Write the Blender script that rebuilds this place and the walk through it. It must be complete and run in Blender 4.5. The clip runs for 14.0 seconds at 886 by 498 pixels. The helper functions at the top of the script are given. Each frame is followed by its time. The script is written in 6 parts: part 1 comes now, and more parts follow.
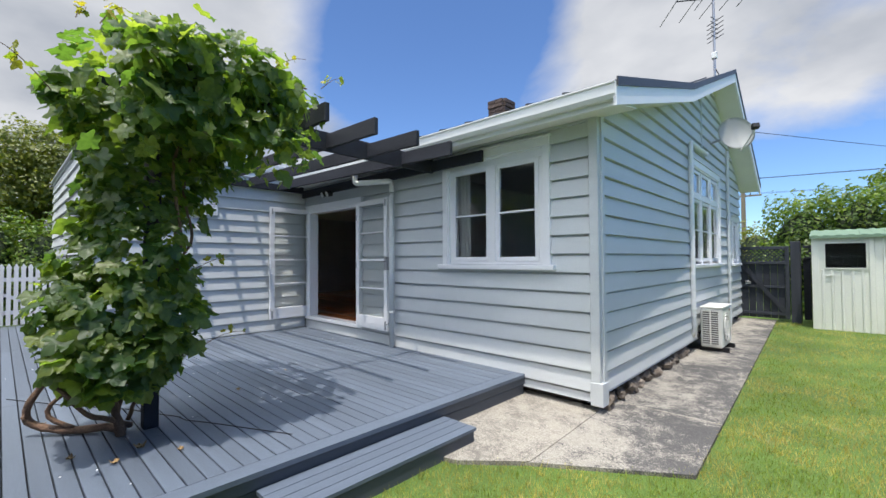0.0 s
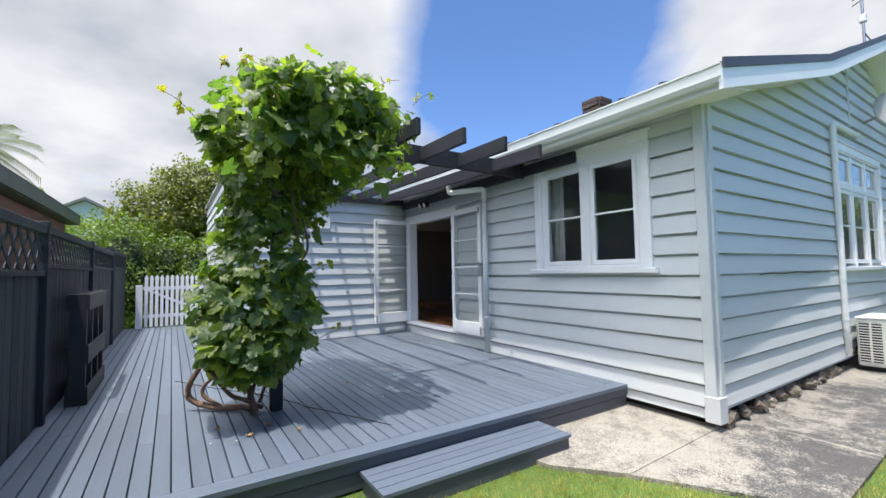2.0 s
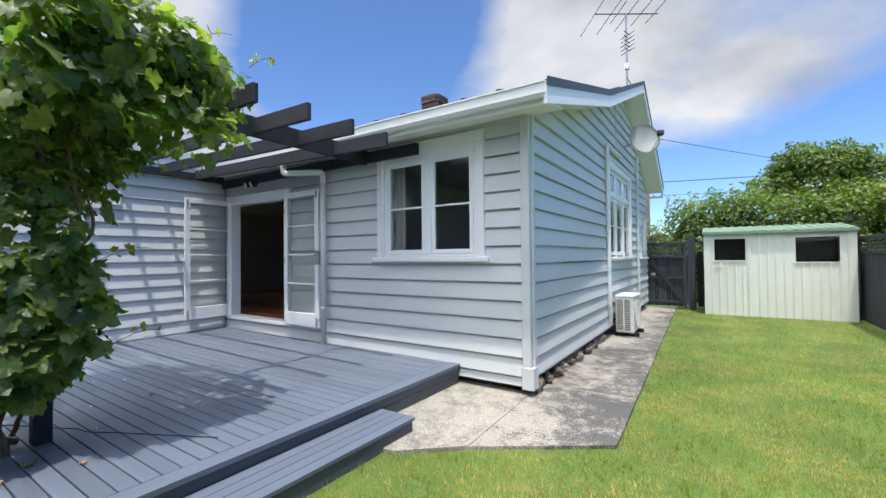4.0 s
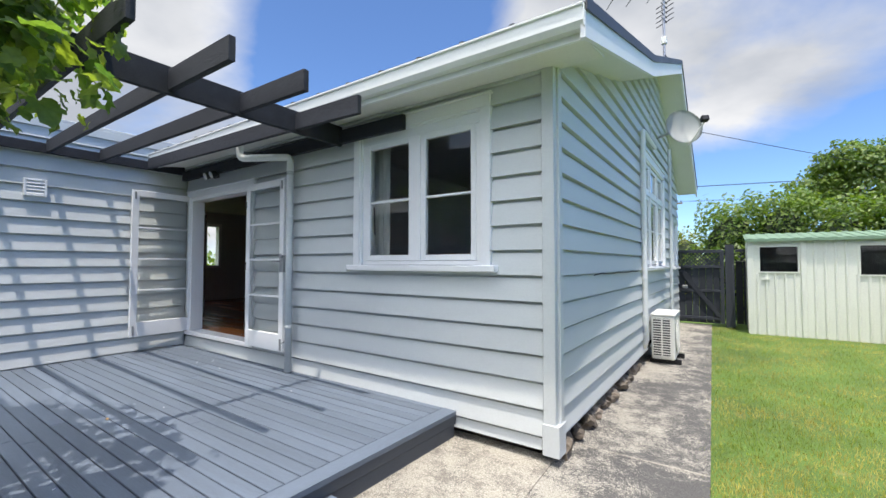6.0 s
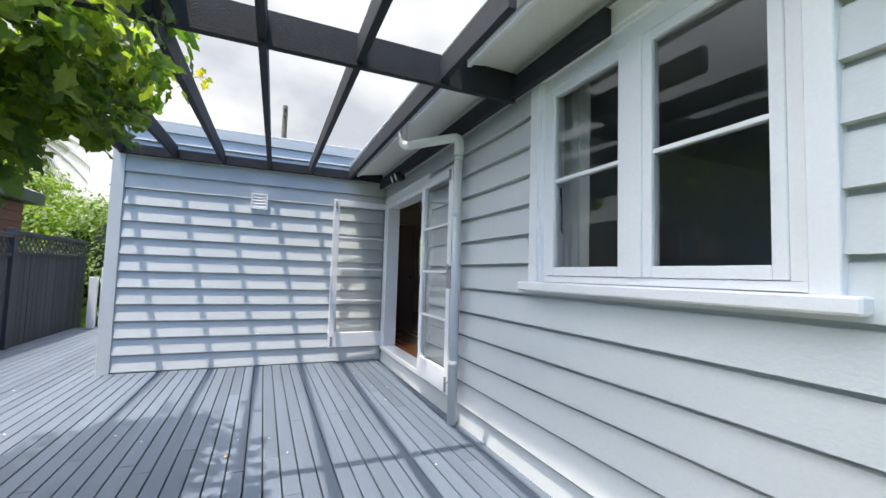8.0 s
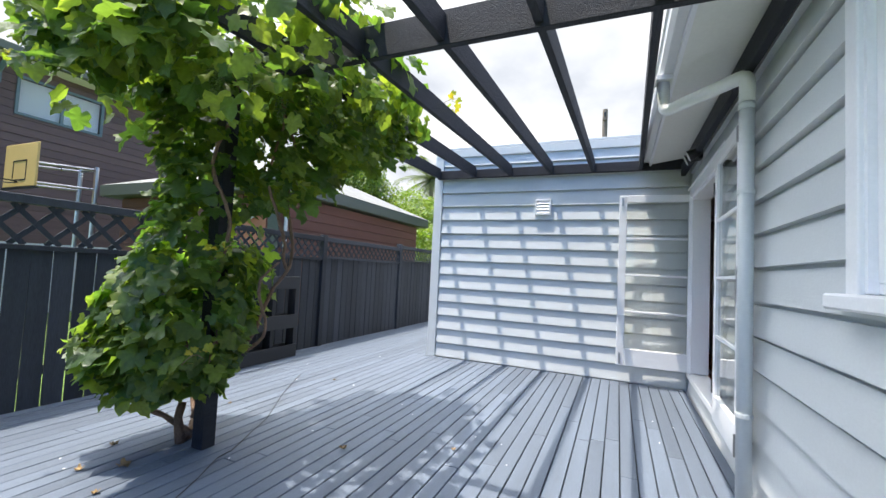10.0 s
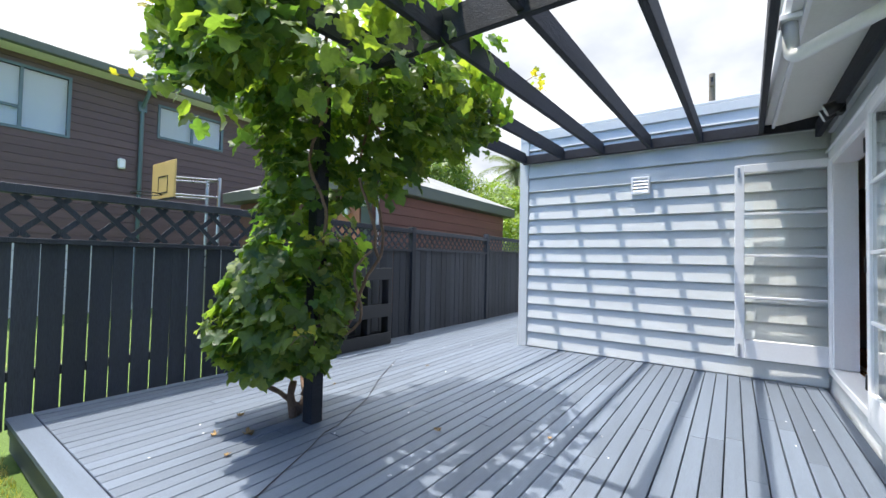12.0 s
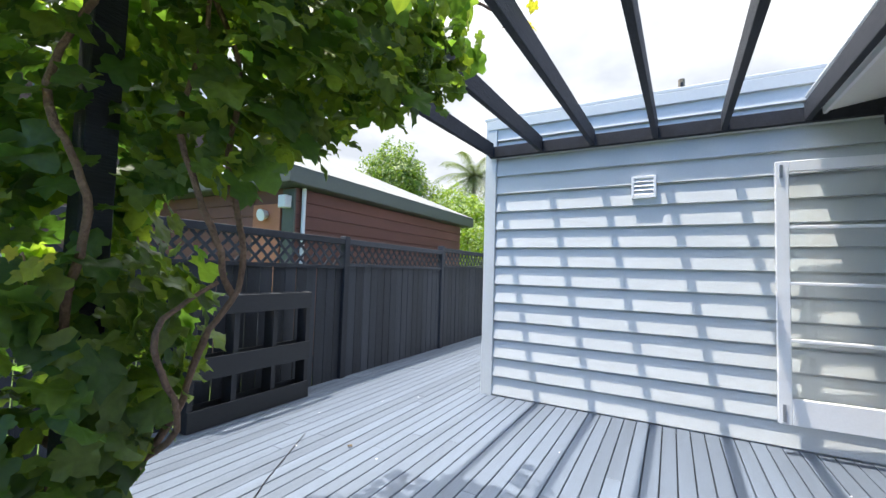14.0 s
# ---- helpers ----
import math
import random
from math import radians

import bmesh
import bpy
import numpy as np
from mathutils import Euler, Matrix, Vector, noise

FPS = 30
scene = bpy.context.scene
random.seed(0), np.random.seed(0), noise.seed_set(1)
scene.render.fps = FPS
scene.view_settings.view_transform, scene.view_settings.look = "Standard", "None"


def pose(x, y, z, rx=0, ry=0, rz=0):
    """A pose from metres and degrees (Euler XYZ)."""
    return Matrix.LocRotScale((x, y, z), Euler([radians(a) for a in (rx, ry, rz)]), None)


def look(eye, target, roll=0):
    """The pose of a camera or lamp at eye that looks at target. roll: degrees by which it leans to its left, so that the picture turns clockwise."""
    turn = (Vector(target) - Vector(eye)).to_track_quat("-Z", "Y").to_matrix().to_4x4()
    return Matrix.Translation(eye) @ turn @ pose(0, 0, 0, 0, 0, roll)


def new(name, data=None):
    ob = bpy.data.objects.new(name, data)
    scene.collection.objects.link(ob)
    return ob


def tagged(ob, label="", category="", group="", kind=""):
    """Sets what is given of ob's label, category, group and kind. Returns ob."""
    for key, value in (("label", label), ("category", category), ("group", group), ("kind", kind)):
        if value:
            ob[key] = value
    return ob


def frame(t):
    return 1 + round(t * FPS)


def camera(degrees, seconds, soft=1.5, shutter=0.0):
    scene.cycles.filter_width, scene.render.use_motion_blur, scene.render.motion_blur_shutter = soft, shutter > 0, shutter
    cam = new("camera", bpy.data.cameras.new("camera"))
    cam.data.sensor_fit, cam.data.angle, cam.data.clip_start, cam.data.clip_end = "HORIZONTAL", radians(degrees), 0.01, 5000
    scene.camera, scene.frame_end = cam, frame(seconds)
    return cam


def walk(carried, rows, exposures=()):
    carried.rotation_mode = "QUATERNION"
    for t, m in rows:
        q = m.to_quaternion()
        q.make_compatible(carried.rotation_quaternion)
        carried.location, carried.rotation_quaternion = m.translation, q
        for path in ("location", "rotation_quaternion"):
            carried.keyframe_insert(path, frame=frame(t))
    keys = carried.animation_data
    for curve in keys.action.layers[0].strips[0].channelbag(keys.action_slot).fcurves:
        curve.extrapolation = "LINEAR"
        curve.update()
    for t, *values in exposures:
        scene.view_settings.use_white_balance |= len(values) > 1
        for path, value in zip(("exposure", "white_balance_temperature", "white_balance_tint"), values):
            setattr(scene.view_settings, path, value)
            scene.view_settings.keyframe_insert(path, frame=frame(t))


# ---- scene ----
cam = camera(94.0, 14.0)
PATH = [
    (0, (0.104, -0.115, 1.564), (-1.259, 1.348, 1.614), -0.3),
    (0.5, (0.156, -0.083, 1.499), (-1.389, 1.182, 1.601), 0.5),
    (1, (0.189, -0.072, 1.532), (-1.468, 1.043, 1.642), 0.1),
    (1.5, (0.2, -0.089, 1.523), (-1.493, 0.968, 1.642), -0.6),
    (2, (0.229, -0.105, 1.496), (-1.44, 0.992, 1.602), -1.0),
    (2.5, (0.23, -0.106, 1.467), (-1.341, 1.128, 1.558), -1.1),
    (3, (0.213, -0.087, 1.465), (-1.205, 1.322, 1.539), -1.2),
    (3.5, (0.141, -0.124, 1.492), (-1.111, 1.435, 1.544), -1.0),
    (4, (0.045, -0.159, 1.501), (-1.051, 1.514, 1.538), -0.6),
    (4.2, (0.006, -0.122, 1.512), (-1.04, 1.582, 1.542), -0.5),
    (6.3, (-0.659, 1.181, 1.513), (-1.841, 2.793, 1.596), 0.3),
    (6.5, (-0.765, 1.32, 1.51), (-2.014, 2.879, 1.595), 0.2),
    (7, (-1.002, 1.718, 1.493), (-2.466, 3.077, 1.596), 0.2),
    (7.5, (-1.232, 2.014, 1.538), (-2.891, 3.124, 1.65), 1.2),
    (8, (-1.441, 2.372, 1.521), (-3.273, 3.163, 1.648), 1.7),
    (8.5, (-1.638, 2.724, 1.546), (-3.595, 3.113, 1.692), 2.4),
    (9, (-1.854, 2.946, 1.522), (-3.848, 2.892, 1.669), 2.5),
    (9.2, (-1.913, 3.013, 1.516), (-3.894, 2.781, 1.664), 2.8),
    (11.3, (-1.664, 3.378, 1.447), (-3.298, 2.226, 1.508), 1.1),
    (11.5, (-1.683, 3.359, 1.417), (-3.312, 2.201, 1.485), 1.1),
    (12, (-1.876, 3.213, 1.444), (-3.512, 2.063, 1.503), 1.2),
    (12.5, (-2.145, 2.991, 1.488), (-3.813, 1.889, 1.537), 1.4),
    (13, (-2.425, 2.795, 1.47), (-4.138, 1.763, 1.521), 1.5),
    (13.5, (-2.858, 2.713, 1.541), (-4.582, 1.702, 1.622), 1.7),
    (14, (-3.167, 2.497, 1.581), (-4.915, 1.531, 1.691), 1.7),
]
walk(cam, [(t, look(eye, target, roll)) for t, eye, target, roll in PATH],
     exposures=[(0, 0.72, 6650, 11), (2, 0.96, 6700, 11), (4.2, 0.84, 6650, 11), (6.5, 0.98, 6850, 11), (7.5, 1.14, 6900, 11), (9, 1.43, 6950, 11), (11.5, 1.50, 6800, 10), (14, 1.56, 6850, 10)])

# ---------------------------------------------------------------- world, sun
SUN = Vector((0.385, -0.515, 2.55)).normalized()
world = bpy.data.worlds.new("sky")
scene.world = world
world.use_nodes = True
wn, wl = world.node_tree.nodes, world.node_tree.links
wn.clear()
w_out = wn.new("ShaderNodeOutputWorld")
w_bg = wn.new("ShaderNodeBackground")
w_bg.inputs["Strength"].default_value = 0.20
sky = wn.new("ShaderNodeTexSky")
sky.sky_type = "NISHITA"
sky.sun_disc = False
sky.altitude = 1500
sky.ozone_density = 2.5
sky.dust_density = 0.3
sky.sun_elevation = math.asin(SUN.z)
sky.sun_rotation = math.atan2(SUN.x, SUN.y)
# clouds on a flat layer overhead
w_tc = wn.new("ShaderNodeTexCoord")
w_sep = wn.new("ShaderNodeSeparateXYZ")
wl.new(w_tc.outputs["Generated"], w_sep.inputs[0])
w_den = wn.new("ShaderNodeMath"); w_den.operation = "ADD"; w_den.inputs[1].default_value = 0.22
w_abs = wn.new("ShaderNodeMath"); w_abs.operation = "ABSOLUTE"
wl.new(w_sep.outputs["Z"], w_abs.inputs[0]); wl.new(w_abs.outputs[0], w_den.inputs[0])
w_dx = wn.new("ShaderNodeMath"); w_dx.operation = "DIVIDE"
w_dy = wn.new("ShaderNodeMath"); w_dy.operation = "DIVIDE"
wl.new(w_sep.outputs["X"], w_dx.inputs[0]); wl.new(w_den.outputs[0], w_dx.inputs[1])
wl.new(w_sep.outputs["Y"], w_dy.inputs[0]); wl.new(w_den.outputs[0], w_dy.inputs[1])
w_com = wn.new("ShaderNodeCombineXYZ")
wl.new(w_dx.outputs[0], w_com.inputs["X"]); wl.new(w_dy.outputs[0], w_com.inputs["Y"])
w_com.inputs["Z"].default_value = 3.7
w_n = wn.new("ShaderNodeTexNoise")
w_n.inputs["Scale"].default_value = 0.95
w_n.inputs["Detail"].default_value = 7.0
w_n.inputs["Roughness"].default_value = 0.55
w_n.inputs["Distortion"].default_value = 0.35
wl.new(w_com.outputs[0], w_n.inputs["Vector"])
# more cloud to the west than to the north
w_lean = wn.new("ShaderNodeMath"); w_lean.operation = "MULTIPLY_ADD"
w_lean.inputs[1].default_value = -0.24
wl.new(w_sep.outputs["X"], w_lean.inputs[0]); wl.new(w_n.outputs["Fac"], w_lean.inputs[2])
# a clear gap over the north-west
w_dot = wn.new("ShaderNodeVectorMath"); w_dot.operation = "DOT_PRODUCT"
wl.new(w_tc.outputs["Generated"], w_dot.inputs[0])
w_dot.inputs[1].default_value = (-0.59, 0.66, 0.46)
w_gap = wn.new("ShaderNodeMapRange"); w_gap.interpolation_type = "SMOOTHSTEP"
w_gap.inputs["From Min"].default_value, w_gap.inputs["From Max"].default_value = 0.93, 1.0
w_gap.inputs["To Min"].default_value, w_gap.inputs["To Max"].default_value = 0.0, -0.42
wl.new(w_dot.outputs["Value"], w_gap.inputs["Value"])
# a bank of cumulus over the north
w_dot2 = wn.new("ShaderNodeVectorMath"); w_dot2.operation = "DOT_PRODUCT"
wl.new(w_tc.outputs["Generated"], w_dot2.inputs[0])
w_dot2.inputs[1].default_value = Vector((-0.12, 0.87, 0.46)).normalized()
w_bank = wn.new("ShaderNodeMapRange"); w_bank.interpolation_type = "SMOOTHSTEP"
w_bank.inputs["From Min"].default_value, w_bank.inputs["From Max"].default_value = 0.87, 0.98
w_bank.inputs["To Min"].default_value, w_bank.inputs["To Max"].default_value = 0.0, 0.24
wl.new(w_dot2.outputs["Value"], w_bank.inputs["Value"])
# more cloud to the unseen south, added to brighten the window wall
w_south = wn.new("ShaderNodeMath"); w_south.operation = "MULTIPLY_ADD"
w_south.inputs[1].default_value = -0.12
wl.new(w_sep.outputs["Y"], w_south.inputs[0]); wl.new(w_bank.outputs[0], w_south.inputs[2])
w_both = wn.new("ShaderNodeMath"); w_both.operation = "ADD"
wl.new(w_gap.outputs[0], w_both.inputs[0]); wl.new(w_south.outputs[0], w_both.inputs[1])
# clear blue low in the north
w_low = wn.new("ShaderNodeMapRange"); w_low.interpolation_type = "SMOOTHSTEP"
w_low.inputs["From Min"].default_value, w_low.inputs["From Max"].default_value = 0.06, 0.30
w_low.inputs["To Min"].default_value, w_low.inputs["To Max"].default_value = -0.30, 0.0
wl.new(w_sep.outputs["Z"], w_low.inputs["Value"])
w_north = wn.new("ShaderNodeMapRange"); w_north.interpolation_type = "SMOOTHSTEP"
w_north.inputs["From Min"].default_value, w_north.inputs["From Max"].default_value = 0.35, 0.85
wl.new(w_sep.outputs["Y"], w_north.inputs["Value"])
w_clear = wn.new("ShaderNodeMath"); w_clear.operation = "MULTIPLY_ADD"
wl.new(w_low.outputs[0], w_clear.inputs[0]); wl.new(w_north.outputs[0], w_clear.inputs[1]); wl.new(w_both.outputs[0], w_clear.inputs[2])
w_sum = wn.new("ShaderNodeMath"); w_sum.operation = "ADD"
wl.new(w_lean.outputs[0], w_sum.inputs[0]); wl.new(w_clear.outputs[0], w_sum.inputs[1])
w_r = wn.new("ShaderNodeValToRGB")
w_r.color_ramp.elements[0].position = 0.43
w_r.color_ramp.elements[1].position = 0.66
wl.new(w_sum.outputs[0], w_r.inputs[0])
w_mix = wn.new("ShaderNodeMix"); w_mix.data_type = "RGBA"
wl.new(w_r.outputs["Color"], w_mix.inputs["Factor"])
w_deep = wn.new("ShaderNodeVectorMath"); w_deep.operation = "MULTIPLY"
w_deep.inputs[1].default_value = (0.40, 0.50, 0.62)
wl.new(sky.outputs["Color"], w_deep.inputs[0])
wl.new(w_deep.outputs[0], w_mix.inputs["A"])
# clouds, greyer in their thick parts
w_n2 = wn.new("ShaderNodeTexNoise")
w_n2.inputs["Scale"].default_value = 1.7
w_n2.inputs["Detail"].default_value = 6.0
wl.new(w_com.outputs[0], w_n2.inputs["Vector"])
w_r2 = wn.new("ShaderNodeValToRGB")
w_r2.color_ramp.elements[0].position, w_r2.color_ramp.elements[0].color = 0.36, (1.32, 1.46, 1.70, 1)
w_r2.color_ramp.elements[1].position, w_r2.color_ramp.elements[1].color = 0.66, (2.35, 2.45, 2.6, 1)
wl.new(w_n2.outputs["Fac"], w_r2.inputs[0])
# thin cloud is brighter towards the sun; boosted to lift light from unseen sky
w_sd = wn.new("ShaderNodeVectorMath"); w_sd.operation = "DOT_PRODUCT"
wl.new(w_tc.outputs["Generated"], w_sd.inputs[0])
w_sd.inputs[1].default_value = SUN
w_fw = wn.new("ShaderNodeMapRange"); w_fw.interpolation_type = "SMOOTHSTEP"
w_fw.inputs["From Min"].default_value, w_fw.inputs["From Max"].default_value = 0.42, 1.0
w_fw.inputs["To Min"].default_value, w_fw.inputs["To Max"].default_value = 1.0, 7.0
wl.new(w_sd.outputs["Value"], w_fw.inputs["Value"])
w_bright = wn.new("ShaderNodeVectorMath"); w_bright.operation = "SCALE"
wl.new(w_r2.outputs["Color"], w_bright.inputs[0]); wl.new(w_fw.outputs[0], w_bright.inputs["Scale"])
wl.new(w_bright.outputs[0], w_mix.inputs["B"])
wl.new(w_mix.outputs["Result"], w_bg.inputs["Color"])
wl.new(w_bg.outputs[0], w_out.inputs[0])

sun = new("sun", bpy.data.lights.new("sun", "SUN"))
sun.data.energy, sun.data.angle, sun.data.color = 2.5, radians(0.6), (1.0, 0.96, 0.90)
sun.matrix_world = look(SUN * 40, (0, 0, 0))


# ---------------------------------------------------------------- materials
def mat(name, col, rough=0.6, var=0.12, scale=3.0, fine=60.0, bump=0.08, metal=0.0, stretch=(1, 1, 1), rand=0.0, dirt=None, dirt_at=0.62, spec=0.5, coat=0.0, island=False, speck=None):
    """A painted, stained or mineral surface: a base colour varied at two scales, fine relief, and dirt of another colour in patches."""
    m = bpy.data.materials.new(name)
    m.use_nodes = True
    n, l = m.node_tree.nodes, m.node_tree.links
    b = n["Principled BSDF"]
    b.inputs["Roughness"].default_value = rough
    b.inputs["Metallic"].default_value = metal
    b.inputs["Specular IOR Level"].default_value = spec
    b.inputs["Coat Weight"].default_value = coat
    g = n.new("ShaderNodeNewGeometry")
    mp = n.new("ShaderNodeMapping")
    mp.inputs["Scale"].default_value = stretch
    l.new(g.outputs["Position"], mp.inputs["Vector"])
    big, small = n.new("ShaderNodeTexNoise"), n.new("ShaderNodeTexNoise")
    big.inputs["Scale"].default_value, big.inputs["Detail"].default_value = scale, 5
    small.inputs["Scale"].default_value, small.inputs["Detail"].default_value = fine, 4
    for t in (big, small):
        l.new(mp.outputs[0], t.inputs["Vector"])
    add = n.new("ShaderNodeMath"); add.operation = "ADD"
    l.new(big.outputs["Fac"], add.inputs[0]); l.new(small.outputs["Fac"], add.inputs[1])
    rng = n.new("ShaderNodeMapRange")
    rng.inputs["From Min"].default_value, rng.inputs["From Max"].default_value = 0.6, 1.4
    rng.inputs["To Min"].default_value, rng.inputs["To Max"].default_value = 1 - var, 1 + var
    l.new(add.outputs[0], rng.inputs["Value"])
    val = rng.outputs[0]
    if rand:
        o = n.new("ShaderNodeObjectInfo")
        r2 = n.new("ShaderNodeMapRange")
        r2.inputs["To Min"].default_value, r2.inputs["To Max"].default_value = 1 - rand, 1 + rand
        l.new(g.outputs["Random Per Island"] if island else o.outputs["Random"], r2.inputs["Value"])
        mu = n.new("ShaderNodeMath"); mu.operation = "MULTIPLY"
        l.new(val, mu.inputs[0]); l.new(r2.outputs[0], mu.inputs[1])
        val = mu.outputs[0]
    sc = n.new("ShaderNodeVectorMath"); sc.operation = "SCALE"
    sc.inputs[0].default_value = col
    l.new(val, sc.inputs["Scale"])
    out = sc.outputs[0]
    if dirt:
        d = n.new("ShaderNodeTexNoise")
        d.inputs["Scale"].default_value, d.inputs["Detail"].default_value, d.inputs["Roughness"].default_value = scale * 1.7, 9, 0.7
        l.new(mp.outputs[0], d.inputs["Vector"])
        dr = n.new("ShaderNodeMapRange")
        dr.inputs["From Min"].default_value, dr.inputs["From Max"].default_value = dirt_at, dirt_at + 0.14
        l.new(d.outputs["Fac"], dr.inputs["Value"])
        mx = n.new("ShaderNodeMix"); mx.data_type = "RGBA"
        l.new(dr.outputs[0], mx.inputs["Factor"]); l.new(out, mx.inputs["A"])
        mx.inputs["B"].default_value = (*dirt, 1)
        out = mx.outputs["Result"]
    if speck:
        s1 = n.new("ShaderNodeTexNoise")
        s1.inputs["Scale"].default_value, s1.inputs["Detail"].default_value, s1.inputs["Roughness"].default_value = 130, 3, 0.8
        l.new(g.outputs["Position"], s1.inputs["Vector"])
        s2 = n.new("ShaderNodeMapRange")
        s2.inputs["From Min"].default_value, s2.inputs["From Max"].default_value, s2.inputs["To Max"].default_value = 0.52, 0.62, 0.75
        l.new(s1.outputs["Fac"], s2.inputs["Value"])
        s3 = n.new("ShaderNodeMix"); s3.data_type = "RGBA"
        l.new(s2.outputs[0], s3.inputs["Factor"]); l.new(out, s3.inputs["A"])
        s3.inputs["B"].default_value = (*speck, 1)
        out = s3.outputs["Result"]
    l.new(out, b.inputs["Base Color"])
    if bump:
        bu = n.new("ShaderNodeBump")
        bu.inputs["Strength"].default_value, bu.inputs["Distance"].default_value = bump, 0.02
        l.new(add.outputs[0], bu.inputs["Height"]); l.new(bu.outputs[0], b.inputs["Normal"])
    rr = n.new("ShaderNodeMapRange")
    rr.inputs["To Min"].default_value, rr.inputs["To Max"].default_value = max(rough - 0.1, 0.02), min(rough + 0.1, 1)
    l.new(big.outputs["Fac"], rr.inputs["Value"]); l.new(rr.outputs[0], b.inputs["Roughness"])
    return m


def concrete(name, pale, dark, at, lean):
    """Exposed-aggregate concrete: dark lichen film worn through to pale grit, palest along the wall."""
    m = bpy.data.materials.new(name)
    m.use_nodes = True
    n, l = m.node_tree.nodes, m.node_tree.links
    b = n["Principled BSDF"]
    b.inputs["Roughness"].default_value = 0.93
    g = n.new("ShaderNodeNewGeometry")
    total = None
    for scale, detail, rough, weight in ((1.1, 4, 0.6, 1.0), (7, 5, 0.7, 0.9), (34, 4, 0.85, 0.9), (110, 4, 0.85, 0.9)):
        t = n.new("ShaderNodeTexNoise")
        t.inputs["Scale"].default_value, t.inputs["Detail"].default_value, t.inputs["Roughness"].default_value = scale, detail, rough
        l.new(g.outputs["Position"], t.inputs["Vector"])
        k = n.new("ShaderNodeMath"); k.operation = "MULTIPLY_ADD"; k.inputs[1].default_value = weight
        l.new(t.outputs["Fac"], k.inputs[0])
        if total:
            l.new(total, k.inputs[2])
        else:
            k.inputs[2].default_value = 0.0
        total = k.outputs[0]
    grit = t
    sp = n.new("ShaderNodeSeparateXYZ")
    l.new(g.outputs["Position"], sp.inputs[0])
    k = n.new("ShaderNodeMath"); k.operation = "MULTIPLY_ADD"; k.inputs[1].default_value = -lean
    l.new(sp.outputs["X"], k.inputs[0]); l.new(total, k.inputs[2])
    r = n.new("ShaderNodeMapRange")
    r.inputs["From Min"].default_value, r.inputs["From Max"].default_value = at - 0.10, at + 0.10
    l.new(k.outputs[0], r.inputs["Value"])
    mx = n.new("ShaderNodeMix"); mx.data_type = "RGBA"
    l.new(r.outputs[0], mx.inputs["Factor"])
    mx.inputs["A"].default_value, mx.inputs["B"].default_value = (*dark, 1), (*pale, 1)
    v = n.new("ShaderNodeMapRange")
    v.inputs["From Min"].default_value, v.inputs["From Max"].default_value = 0.35, 0.65
    v.inputs["To Min"].default_value, v.inputs["To Max"].default_value = 0.45, 1.50
    l.new(grit.outputs["Fac"], v.inputs["Value"])
    sc = n.new("ShaderNodeVectorMath"); sc.operation = "SCALE"
    l.new(mx.outputs["Result"], sc.inputs[0]); l.new(v.outputs[0], sc.inputs["Scale"])
    l.new(sc.outputs[0], b.inputs["Base Color"])
    bu = n.new("ShaderNodeBump")
    bu.inputs["Strength"].default_value, bu.inputs["Distance"].default_value = 0.7, 0.01
    l.new(grit.outputs["Fac"], bu.inputs["Height"]); l.new(bu.outputs[0], b.inputs["Normal"])
    return m


